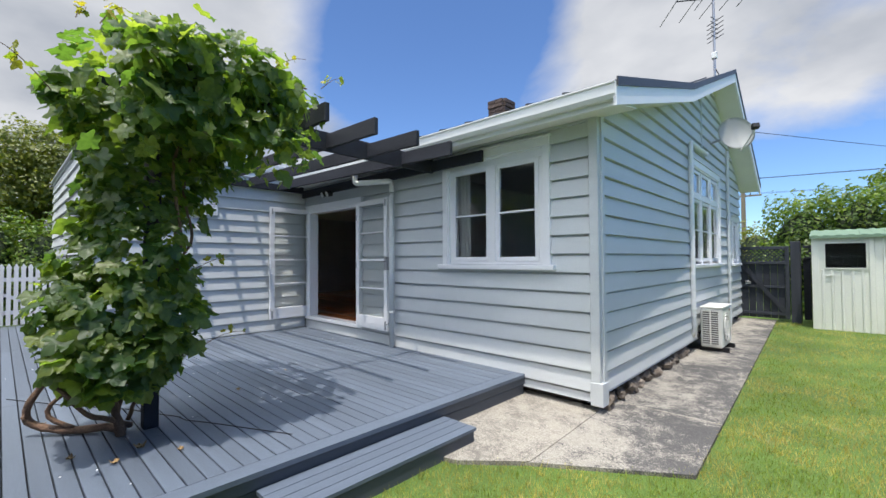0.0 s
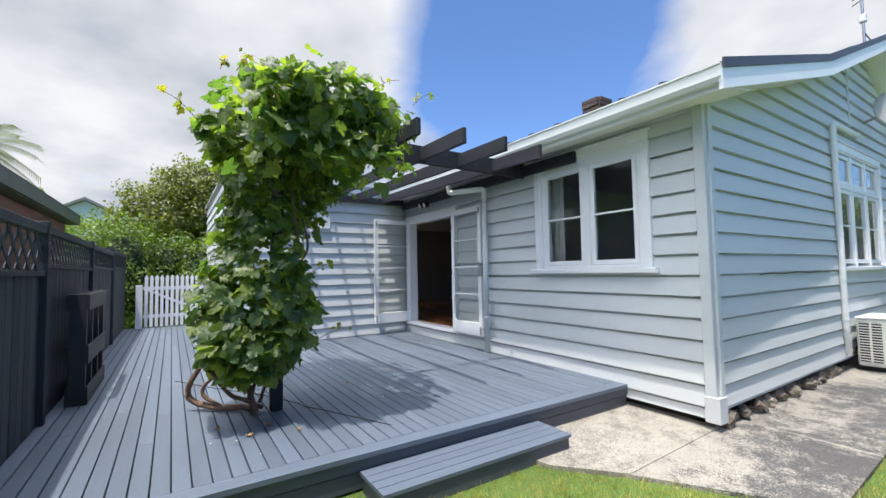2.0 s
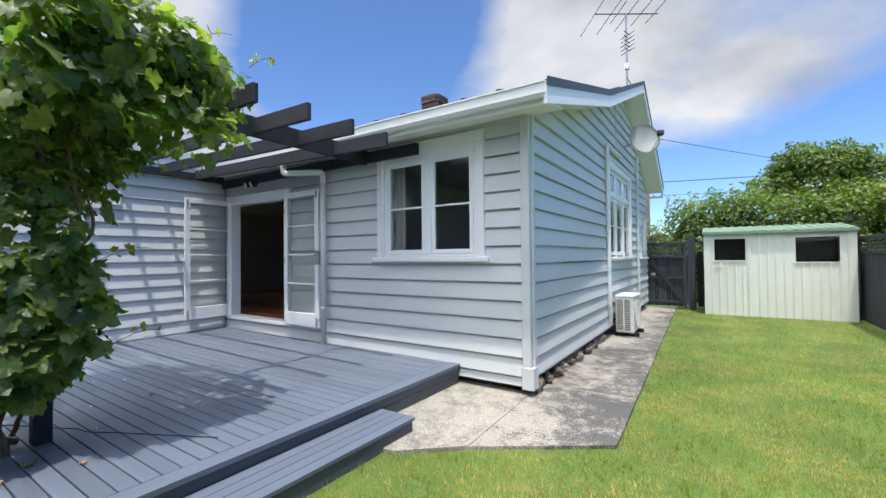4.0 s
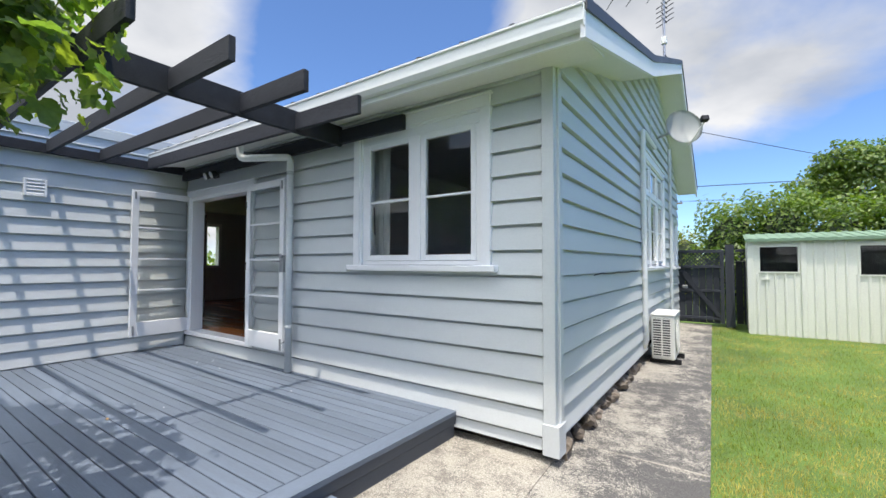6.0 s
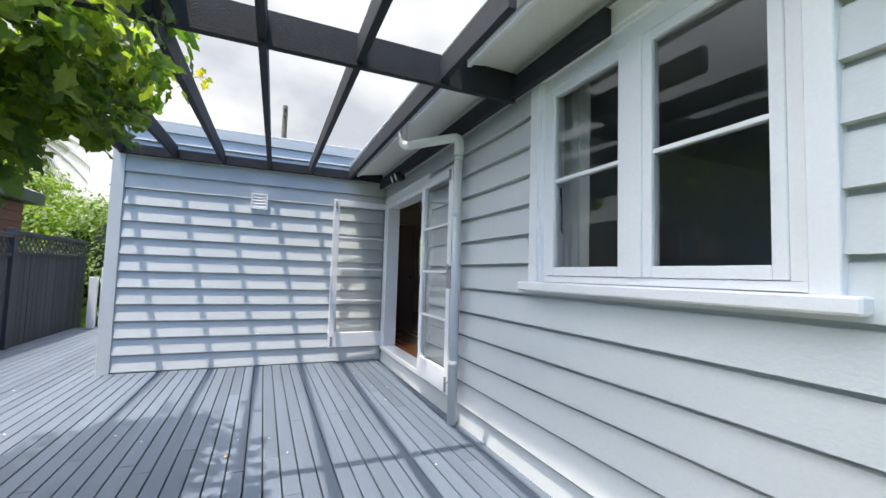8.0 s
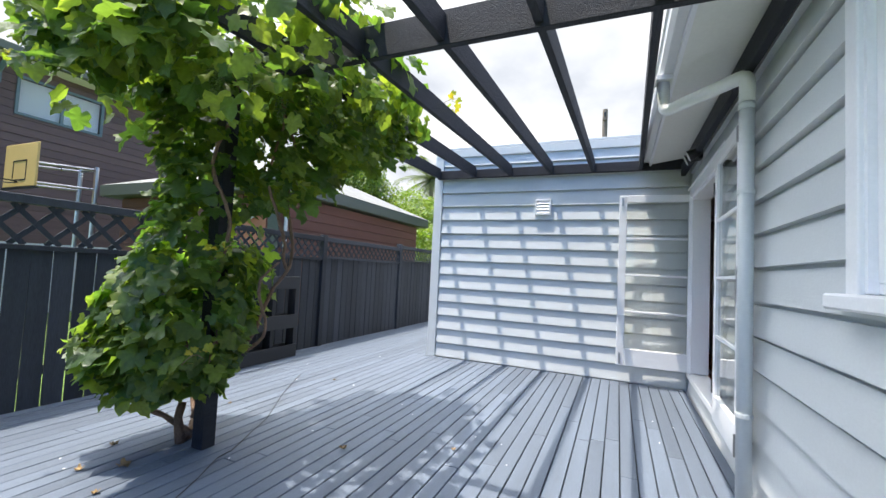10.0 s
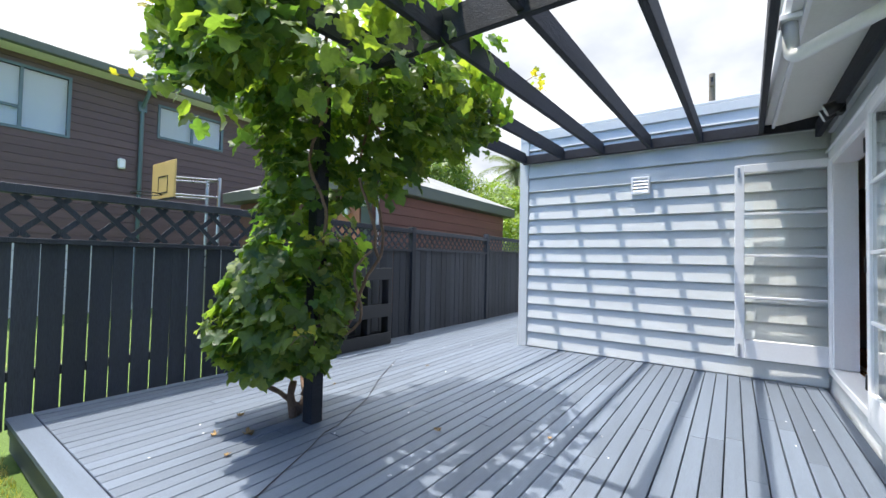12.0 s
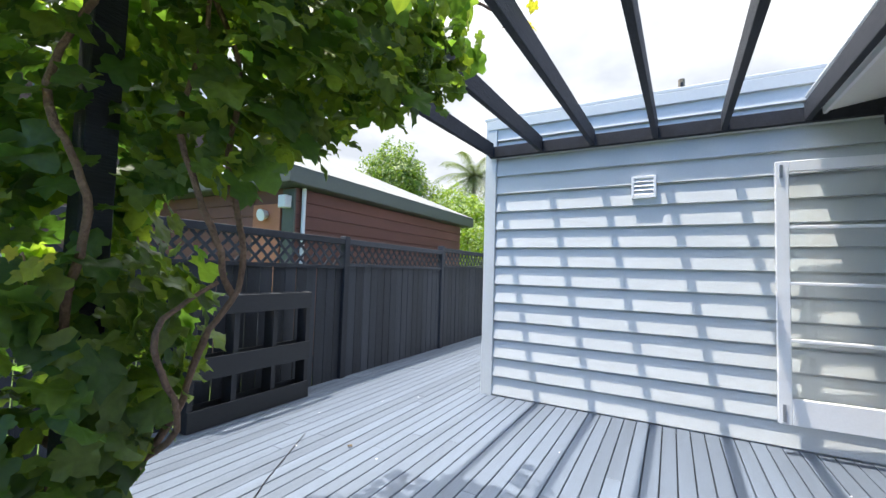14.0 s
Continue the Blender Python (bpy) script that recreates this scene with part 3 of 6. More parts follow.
# parapet flashing, two steps
bm = boxes(((-7.62, 0.64, 3.30), (-7.43, 4.02, 3.335)), ((-7.49, 0.68, 3.19), (-7.428, 4.0, 3.298)), ((-12.6, 0.64, 3.30), (-7.62, 0.82, 3.335)), bevel=0.004)
tagged(part("parapet_cap", bm, TRIM), "pale grey metal parapet flashing", "flashing", kind="structure")

# ---------------------------------------------------------------- roof
bm = bmesh.new()
th = 0.05
prof = [(y, z) for y, z in RIDGE] + [(y, z - th) for y, z in reversed(RIDGE)]
prism(bm, prof, -7.48, -1.20, "x")
# rolled ribs across the sheets
x = -7.3
while x < -1.3:
    for (a, p), (b, q) in zip(RIDGE, RIDGE[1:]):
        prism(bm, [(a, p - 0.002), (b, q - 0.002), (b, q + 0.022), (a, p + 0.022)], x, x + 0.03, "x")
    x += 0.4
roof = tagged(part("roof", bm, ROOF), "charcoal metal gable roof with a flatter lean-to slope", "roof", kind="structure")
# barge boards and soffits at the verge
bm = bmesh.new()
up = [(y, z - th - 0.002) for y, z in RIDGE]
dn = [(y, z - th - 0.17) for y, z in reversed(RIDGE)]
prism(bm, up + dn, -1.225, -1.195, "x")
part("barge_board", bm, WHITE, roof, "white barge board along the gable")
bm = bmesh.new()
prism(bm, [(y, z + 0.028) for y, z in RIDGE] + [(y, z - 0.055) for y, z in reversed(RIDGE)], -1.194, -1.182, "x")
part("roof_edge", bm, ROOF, roof, "charcoal folded roof edge")
bm = bmesh.new()
low = [(3.62, 2.95)] + [(y, z - th - 0.135) for y, z in RIDGE[1:3]] + [(12.70, 3.20)]
prism(bm, low + [(y, z + 0.012) for y, z in reversed(low)], -1.60, -1.226, "x")
part("soffit", bm, SOFFIT, roof, "cream boarded verge soffit")
bm = bmesh.new()
prism(bm, [(3.57, 2.93), (4.0, 3.0), (4.0, 3.012), (3.57, 2.942)], -7.45, -1.601, "x")
part("soffit", bm, SOFFIT, roof, "cream eave soffit")
bm = bmesh.new()
prism(bm, [(3.57, 2.926), (4.06, 3.006), (4.06, 3.018), (3.57, 2.938)], -1.600, -1.227, "x")
part("corner_soffit", bm, SOFFIT, roof)
part("fascia", boxes(((-7.45, 3.545, 2.91), (-1.226, 3.569, 3.06))), WHITE, roof)
for ob in (roof, *roof.children):
    for v in ob.data.vertices:
        v.co.x += 0.011 * (v.co.y - 3.5)
gutter = thing("gutter", (-4.3, 3.5, 2.95), "white metal eave gutter along the roof edge", "gutter")
bm = bmesh.new()
gp = [(3.545, 2.955), (3.49, 2.955), (3.465, 2.99), (3.465, 3.075), (3.452, 3.083), (3.452, 3.096), (3.475, 3.096), (3.477, 3.0), (3.496, 2.967), (3.545, 2.967)]
prism(bm, gp, -7.46, -1.205, "x")
part("trough", bm, PIPE_WHITE, gutter)
part("stop_end", boxes(((-1.204, 3.465, 2.955), (-1.198, 3.545, 3.09))), PIPE_WHITE, gutter)
bm = boxes(((-7.43, 3.985, 2.965), (-1.66, 3.945, 3.0)), bevel=0.003)
tagged(part("frieze_trim", bm, TRIM), "narrow grey trim board under the eave", "trim", kind="structure")

# ---------------------------------------------------------------- chimney
ch = thing("chimney", (-4.15, 6.0, 3.8), "dark brick chimney with a stepped cap behind the eave", "chimney")
me = data("brick", boxes(((-0.075, -0.035, -0.032), (0.075, 0.035, 0.032)), bevel=0.004), BRICK)
part("mortar_core", boxes(((-4.29, 5.87, 3.7), (-4.01, 6.13, 4.385))), ROCK, ch)
for k in range(8):
    z = 3.84 + 0.072 * k
    g = 0.02 if k >= 6 else 0.0
    for dx in (-0.078, 0.078):
        piece("brick", me, pose(-4.15 + dx, 5.86 - g, z), ch)
        piece("brick", me, pose(-4.15 + dx, 6.14 + g, z), ch)
    for dy in (-0.078, 0.078):
        piece("brick", me, pose(-4.00 + g, 6.0 + dy, z, 0, 0, 90), ch)

# ---------------------------------------------------------------- windows and doors
def casing(win, m, u0, u1, z0, z1, w=0.09, head=0.12, sill=0.10):
    part("casing", boxes(((u0 - w, 0.0, z0 - 0.02), (u0, 0.062, z1)), ((u1, 0.0, z0 - 0.02), (u1 + w, 0.062, z1)), ((u0 - w, 0.0, z1), (u1 + w, 0.062, z1 + head)), bevel=0.004, m=m), WHITE, win)
    part("jamb_lining", boxes(((u0, -0.13, z0), (u0 + 0.02, 0.045, z1)), ((u1 - 0.02, -0.13, z0), (u1, 0.045, z1)), ((u0 + 0.02, -0.13, z1 - 0.02), (u1 - 0.02, 0.045, z1))
                              , m=m), WHITE, win)
    part("head_flashing", boxes(((u0 - w - 0.02, 0.0, z1 + head), (u1 + w + 0.02, 0.08, z1 + head + 0.016)), bevel=0.003, m=m), WHITE, win)
    part("window_sill", boxes(((u0 - w - 0.06, -0.13, z0 - 0.06), (u1 + w + 0.06, 0.105, z0 - 0.004)), bevel=0.008, m=m), WHITE, win)


win = thing("window_1", (-2.92, 3.97, 1.45), "white painted timber window with two sashes", "window", kind="structure")
casing(win, SOUTH, *WIN1, w=0.085, head=0.10)
part("mullion", boxes(((-2.932, -0.10, 1.536), (-2.838, 0.035, 2.704)), bevel=0.004, m=SOUTH), WHITE, win)
part("frame_rail", boxes(((-3.59, -0.10, 1.501), (-2.2, 0.018, 1.535)), ((-3.59, -0.10, 2.705), (-2.2, 0.03, 2.79)), m=SOUTH), WHITE, win)
s = sash(win, SOUTH, -3.49, -2.985, 1.59, 2.655, (2.12,), 0.052)
sash(win, SOUTH, -2.785, -2.30, 1.59, 2.655, (2.12,), 0.052)
part("frame_stile", boxes(((-3.589, -0.10, 1.536), (-3.543, 0.02, 2.704)), ((-2.246, -0.10, 1.536), (-2.20, 0.02, 2.704)), m=SOUTH), WHITE, win)
part("window_stay", tube(bmesh.new(), [(-3.47, 4.03, 2.08), (-3.47, 4.04, 1.95), (-3.46, 4.03, 1.82), (-3.45, 4.03, 1.80)], 0.006, 6), DARK_METAL, s, "black casement stay")

win = thing("window_2", (-1.57, 8.8, 1.42), "white timber window with three casements and toplights", "window", kind="structure")
casing(win, GABLE, *WIN2, w=0.085, head=0.11)
third = (WIN2[1] - WIN2[0]) / 3
for k in range(3):
    a = WIN2[0] + third * k
    sash(win, GABLE, a + 0.085, a + third - 0.085, 1.56, 2.52, (2.05,), 0.055)
    sash(win, GABLE, a + 0.085, a + third - 0.085, 2.70, 3.03, (), 0.055)
for u in (WIN2[0] + third, WIN2[0] + 2 * third):
    part("mullion", boxes(((u - 0.03, -0.1, 1.462), (u + 0.03, 0.04, 3.098)), bevel=0.004, m=GABLE), WHITE, win)
part("transom", boxes(((WIN2[0] + 0.021, -0.1, 2.58), (WIN2[1] - 0.021, 0.038, 2.642)), bevel=0.004, m=GABLE), WHITE, win)
win = thing("window_3", (-1.57, 11.76, 1.4), "small white timber window with one sash", "window", kind="structure")
casing(win, GABLE, *WIN3, w=0.08, head=0.10)
sash(win, GABLE, WIN3[0] + 0.09, WIN3[1] - 0.09, 1.54, 2.32, (), 0.065)

# French doors
door = thing("french_doors", (-6.47, 3.98, 0.47), "white glazed French doors standing wide open onto the deck", "door")
part("door_casing", boxes(((-7.40, 0, 0.47), (-7.30, 0.058, 2.50)), ((-5.64, 0, 0.47), (-5.55, 0.058, 2.50)), ((-7.40, 0, 2.50), (-5.55, 0.058, 2.60)), bevel=0.004, m=SOUTH), WHITE, door)
part("head_flashing", boxes(((-7.42, 0, 2.60), (-5.53, 0.075, 2.614)), m=SOUTH), WHITE, door)
part("jamb", boxes(((-7.30, -0.135, 0.50), (-7.265, 0.04, 2.50)), ((-5.675, -0.135, 0.50), (-5.64, 0.04, 2.50)), ((-7.265, -0.135, 2.465), (-5.675, 0.04, 2.50)), m=SOUTH), WHITE, door)
part("door_sill", boxes(((-7.42, -0.14, 0.425), (-5.53, 0.062, 0.488)), bevel=0.006, m=SOUTH), WHITE, door)


def door_leaf(m, hand):
    """A four-light leaf, hinged at its origin, u along the leaf; hand: the side its handle shows on."""
    w, h = 0.83, 2.045
    lf = part("door_leaf", boxes(((0, -0.02, 0), (0.085, 0.02, h)), ((w - 0.085, -0.02, 0), (w, 0.02, h)), ((0.085, -0.02, 0), (w - 0.085, 0.02, 0.20)), ((0.085, -0.02, h - 0.085), (w - 0.085, 0.02, h)), bevel=0.004, m=m), WHITE, door)
    step = (h - 0.285) / 4
    for k in range(4):
        z0 = 0.20 + step * k
        g = part("pane", boxes(((0.085, -0.002, z0), (w - 0.085, 0.002, z0 + step)), m=m), GLASS, lf)
        g.visible_shadow = False
        if k:
            part("glazing_bar", boxes(((0.085, -0.016, z0 - 0.012), (w - 0.085, 0.016, z0 + 0.012)), bevel=0.003, m=m), WHITE, lf)
    for z in (0.25, 1.0, 1.78):
        part("hinge", boxes(((-0.012, -0.028, z - 0.05), (0.012, 0.028, z + 0.05)), bevel=0.004, m=m), DARK_METAL, lf)
    part("bolt", boxes(((w - 0.045, 0.02 * hand, h - 0.13), (w - 0.025, 0.034 * hand, h - 0.03)), ((w - 0.045, 0.02 * hand, 0.02), (w - 0.025, 0.034 * hand, 0.15)), m=m), STEEL, lf, "small steel barrel bolts")
    return lf


lf = door_leaf(Matrix.Translation((-7.33, 4.055, 0.49)) @ pose(0, 0, 0, 0, 0, -88.2), 1)
m = Matrix.Translation((-5.625, 3.935, 0.475)) @ pose(0, 0, 0, 0, 0, -1.5)
lf = door_leaf(m, -1)
part("lock_plate", boxes(((0.76, -0.026, 0.93), (0.80, -0.019, 1.15)), ((0.805, -0.022, 0.93), (0.837, 0.022, 1.13)), m=m), STEEL, lf, "steel mortice lock plate")
bm = tube(bmesh.new(), [(0.78, -0.02, 1.06), (0.78, -0.065, 1.06), (0.685, -0.068, 1.06)], 0.009, 8)
bm.transform(m)
part("door_handle", bm, STEEL, lf, "steel lever handle")
part("door_hook", tube(bmesh.new(), [(-4.80, 3.97, 0.60), (-4.79, 3.90, 0.59), (-4.82, 3.89, 0.57)], 0.006, 6), STEEL, door)

# ---------------------------------------------------------------- inside, seen through the openings
tagged(part("ceiling", boxes(((-12.6, 4.14, 2.96), (-1.74, 12.4, 3.0))), ROOM), "plain room ceiling", "ceiling", kind="structure")
tagged(part("floor", boxes(((-12.6, 4.14, 0.36), (-1.74, 12.4, 0.44))), SOIL), "timber floor base", "floor", kind="structure")
tagged(part("wall_inner", boxes(((-4.7, 4.14, 0.44), (-4.6, 9.0, 2.96)), ((-12.6, 9.0, 0.44), (-1.74, 9.1, 2.96)), ((-12.6, 4.10, 0.44), (-7.49, 4.141, 2.96))), ROOM), "plain painted room walls", "wall", kind="structure")
fl = thing("floor_boards", (-6.5, 6.0, 0.44), "polished red-brown timber floorboards", "floor", kind="structure")
y = 4.035
while y < 8.9:
    part("plank", boxes(((-12.55 if y > 4.14 else -7.26, y, 0.441), (-4.72 if y > 4.14 else -5.68, min(y + 0.128, 8.99), 0.463)), bevel=0.002), WOOD_FLOOR, fl)
    y += 0.13
kb = thing("kitchen_cupboards", (-9.4, 8.6, 0.44), "white kitchen cupboards with a dark bench along the wall", "cupboard")
for k in range(4):
    u = -10.9 + 0.62 * k
    part("door", boxes(((u + 0.006, 8.36, 0.56), (u + 0.614, 8.38, 1.30)), bevel=0.003), CUPBOARD, kb)
    part("wall_door", boxes(((u + 0.006, 8.60, 1.95), (u + 0.614, 8.62, 2.75)), bevel=0.003), CUPBOARD, kb)
part("body", boxes(((-10.9, 8.38, 0.44), (-8.42, 8.99, 1.31)), ((-10.9, 8.62, 1.95), (-8.42, 8.99, 2.75))), CUPBOARD, kb)
part("worktop", boxes(((-10.93, 8.33, 1.31), (-8.39, 8.99, 1.35)), bevel=0.004), AC_DARK, kb)
idoor = thing("inner_door", (-9.2, 4.6, 0.465), "taupe panelled inner door standing ajar", "door")
m = Matrix.Translation((-9.33, 4.31, 0.465)) @ pose(0, 0, 0, 0, 0, 65.7)
part("panel", boxes(((0, -0.02, 0), (0.80, 0.02, 2.0)), bevel=0.004, m=m), DOOR_BROWN, idoor)
part("knob", boxes(((0.72, -0.07, 0.98), (0.76, -0.02, 1.02)), bevel=0.012, m=m), DARK_METAL, idoor)
win = thing("window_4", (-12.67, 6.4, 1.3), "white timber kitchen window in the far wall", "window", kind="structure")
part("casing", boxes(((-12.6, 6.37, 1.37), (-12.56, 6.45, 2.63)), ((-12.6, 7.1, 1.37), (-12.56, 7.18, 2.63)), ((-12.6, 6.45, 2.55), (-12.56, 7.1, 2.63)), ((-12.6, 6.45, 1.37), (-12.56, 7.1, 1.45)), ((-12.66, 6.755, 1.45), (-12.60, 6.795, 2.55))), WHITE, win)
cur = thing("curtain", (-3.56, 4.16, 1.2), "pale curtain gathered at the side of the window", "curtain")
bm = bmesh.new()
ring = [(-3.66 + 0.014 * k, 4.19 + 0.022 * math.sin(k * 1.3) + 0.006 * math.sin(k * 3.1)) for k in range(20)]
prism(bm, ring + [(x, y + 0.006) for x, y in reversed(ring)], 1.2, 2.85, "z")
part("cloth", bm, CURTAIN, cur)

# ---------------------------------------------------------------- pipes and fittings on the house
dp = thing("downpipe", (-4.74, 3.93, 0.26), "round downpipe, white at the elbow and grey below", "downpipe")
part("elbow", tube(bmesh.new(), rounded([(-5.06, 3.49, 2.95), (-5.06, 3.50, 2.705), (-4.69, 3.90, 2.745), (-4.69, 3.90, 2.58)], 0.05), 0.041, 14), PIPE_WHITE, dp, "white plastic swan-neck elbow", True)
part("outlet", boxes(((-5.125, 3.44, 2.915), (-4.995, 3.55, 2.954)), bevel=0.006), PIPE_WHITE, dp)
part("pipe", tube(bmesh.new(), [(-4.69, 3.90, 2.579), (-4.69, 3.90, 0.262)], 0.039, 14), TRIM, dp, "", True)
for z in (2.55, 2.05, 0.78):
    part("bracket", tube(bmesh.new(), [(-4.69, 3.90, z - 0.012), (-4.69, 3.90, z + 0.012)], 0.044, 14), TRIM, dp)
dp = thing("downpipe", (-1.53, 7.52, 0.5), "white downpipe beside the gable window", "downpipe")
part("pipe", tube(bmesh.new(), rounded([(-1.50, 8.75, 3.50), (-1.49, 8.70, 3.46), (-1.49, 7.50, 3.44), (-1.49, 7.50, 0.62), (-1.49, 7.56, 0.42), (-1.54, 7.62, 0.28)], 0.05), 0.036, 12), PIPE_WHITE, dp, "", True)
for z in (2.9, 1.9, 1.3, 0.75):
    part("bracket", tube(bmesh.new(), [(-1.49, 7.50, z - 0.012), (-1.49, 7.50, z + 0.012)], 0.043, 12), PIPE_WHITE, dp)
cd = thing("conduit", (-1.55, 10.72, 0.2), "thin grey conduit running down the gable", "conduit")
part("pipe", tube(bmesh.new(), [(-1.47, 10.72, 3.9), (-1.47, 10.72, 0.1)], 0.03, 8), TRIM, cd)
cd = thing("conduit", (-1.55, 8.55, 3.5), "thin grey conduit below the aerial", "conduit")
part("pipe", tube(bmesh.new(), [(-1.53, 8.50, 4.55), (-1.53, 8.50, 3.56)], 0.02, 8), TRIM, cd)
cb = thing("aerial_cable", (-1.2, 8.3, 4.5), "black aerial cable looped over the roof edge", "cable")
part("wire", tube(bmesh.new(), rounded([(-1.30, 8.52, 4.95), (-1.16, 8.35, 4.62), (-1.165, 7.9, 4.46), (-1.17, 7.4, 4.28), (-1.20, 7.1, 4.05)], 0.08), 0.009, 6), DARK_METAL, cb)

cb = thing("wall_cable", (-1.54, 5.6, 1.41), "thin dark cable sagging along a weatherboard joint", "cable")
part("wire", tube(bmesh.new(), [(-1.632 + 0.008 * y + 0.053, y, 1.415 - 0.014 * abs(math.sin(4.2 * y))) for y in [4.95 + 0.09 * k for k in range(25)]], 0.005, 5), DARK_METAL, cb)

vent = thing("wall_vent", (-7.45, 2.275, 2.33), "square white louvred vent on the weatherboards", "vent")
part("frame", boxes(((2.170, 0.02, 2.325), (2.195, 0.08, 2.535)), ((2.355, 0.02, 2.325), (2.380, 0.08, 2.535)), ((2.195, 0.02, 2.325), (2.355, 0.08, 2.35)), ((2.195, 0.02, 2.51), (2.355, 0.08, 2.535)), bevel=0.003, m=WING), WHITE, vent)
part("backing", boxes(((2.195, 0.02, 2.35), (2.355, 0.05, 2.51)), m=WING), TRIM, vent)
for k in range(4):
    part("slat", boxes(((2.195, -0.002, -0.02), (2.355, 0.004, 0.02)), m=WING @ Matrix.Translation((0, 0.064, 2.372 + 0.04 * k)) @ pose(0, 0, 0, 35, 0, 0)), WHITE, vent)

sl = thing("security_light", (-6.54, 3.96, 2.76), "twin-lamp security light with a black sensor", "light")
part("base", boxes(((-6.60, 3.91, 2.71), (-6.48, 3.953, 2.80)), bevel=0.01), DARK_METAL, sl)
for dx in (-0.09, 0.07):
    part("lamp_head", tube(bmesh.new(), [(-6.54 + dx, 3.94, 2.79), (-6.54 + dx, 3.90, 2.765), (-6.55 + dx, 3.83, 2.735)], [0.02, 0.045, 0.055], 12), DARK_METAL, sl, "", True)
    part("reflector", tube(bmesh.new(), [(-6.55 + dx, 3.829, 2.734), (-6.551 + dx, 3.822, 2.731)], [0.05, 0.044], 12), PIPE_WHITE, sl, "frosted lamp lens", True)

sl.matrix_basis.translation.x += 0.10
# heat pump
ac = thing("heat_pump", (-1.34, 7.65, 0.03), "white outdoor heat pump unit on black feet beside the wall", "heat pump")
part("body", boxes(((-1.50, 7.28, 0.10), (-1.19, 8.05, 0.74)), bevel=0.018), AC_WHITE, ac)
part("top_panel", boxes(((-1.51, 7.27, 0.741), (-1.18, 8.06, 0.765)), bevel=0.01), AC_WHITE, ac)
# flat black plate on the casing, painting in shade behind the louvres
part("coil_recess", boxes(((-1.47, 7.272, 0.16), (-1.25, 7.279, 0.70))), AC_DARK, ac)
for k in range(15):
    z = 0.18 + 0.036 * k
    part("louvre", boxes(((-1.475, 7.255, z), (-1.245, 7.271, z + 0.013))), AC_WHITE, ac)
part("louvre_post", boxes(((-1.365, 7.250, 0.16), (-1.345, 7.272, 0.71))), AC_WHITE, ac)
# flat black disc, painting in the shaded hollow behind the grille
part("fan_recess", tube(bmesh.new(), [(-1.189, 7.58, 0.42), (-1.183, 7.58, 0.42)], 0.235, 28), AC_DARK, ac)
bm = bmesh.new()
for r in (0.05, 0.10, 0.15, 0.20, 0.24):
    tube(bm, [(-1.178, 7.58 + r * math.cos(a), 0.42 + r * math.sin(a)) for a in [2 * math.pi * k / 24 for k in range(25)]], 0.005, 5)
for k in range(6):
    a = math.pi * k / 6
    tube(bm, [(-1.176, 7.58 - 0.24 * math.cos(a), 0.42 - 0.24 * math.sin(a)), (-1.176, 7.58 + 0.24 * math.cos(a), 0.42 + 0.24 * math.sin(a))], 0.004, 5)
part("fan_grille", bm, AC_WHITE, ac)
for y in (7.40, 7.92):
    part("foot", boxes(((-1.54, y - 0.03, 0.03), (-1.12, y + 0.03, 0.099))), DARK_METAL, ac)
part("badge", boxes(((-1.188, 7.86, 0.66), (-1.185, 7.94, 0.69))), CLAD_RED, ac)
part("pipe_cover", tube(bmesh.new(), rounded([(-1.51, 7.5, 0.34), (-1.55, 7.40, 0.30), (-1.56, 7.30, 0.24)], 0.04), 0.02, 8), DARK_METAL, ac)

ac.matrix_basis.translation += Vector((0.03, 0.56, 0))
# satellite dish and aerial
sd = thing("satellite_dish", (-1.55, 9.3, 3.75), "grey satellite dish on a bracket high on the gable", "satellite dish")
m = look((-1.12, 9.15, 3.83), (-0.1, 7.1, 4.55))
bm = bmesh.new()
rings = []
for i in range(7):
    r = 0.31 * i / 6
    rings.append([bm.verts.new((r * 0.95 * math.cos(2 * math.pi * k / 28), r * 1.08 * math.sin(2 * math.pi * k / 28), -0.09 * (i / 6) ** 2)) for k in range(28)] if i else [bm.verts.new((0, 0, 0))])
for k in range(28):
    bm.faces.new((rings[0][0], rings[1][k], rings[1][(k + 1) % 28]))
for a, b in zip(rings[1:], rings[2:]):
    for k in range(28):
        bm.faces.new((a[k], b[k], b[(k + 1) % 28], a[(k + 1) % 28]))
bmesh.ops.solidify(bm, geom=bm.faces[:], thickness=0.008)
bm.transform(m)
part("reflector", bm, mat("dish_grey", (0.55, 0.56, 0.55), 0.5, 0.05, 3, 50, 0.02), sd, "", True)
bm = tube(bmesh.new(), [(-0.02, -0.38, -0.085), (-0.08, -0.30, -0.24), (-0.16, -0.16, -0.42)], 0.013, 6)
bm.transform(m)
part("feed_arm", bm, AC_WHITE, sd)
bm = boxes(((-0.21, -0.17, -0.50), (-0.10, -0.08, -0.41)), bevel=0.01, m=m)
part("receiver", bm, DARK_METAL, sd)
part("bracket", tube(bmesh.new(), [tuple(m @ Vector((0, 0, 0.02))), (-1.35, 9.35, 3.85), (-1.56, 9.38, 3.80)], 0.022, 8), STEEL, sd)

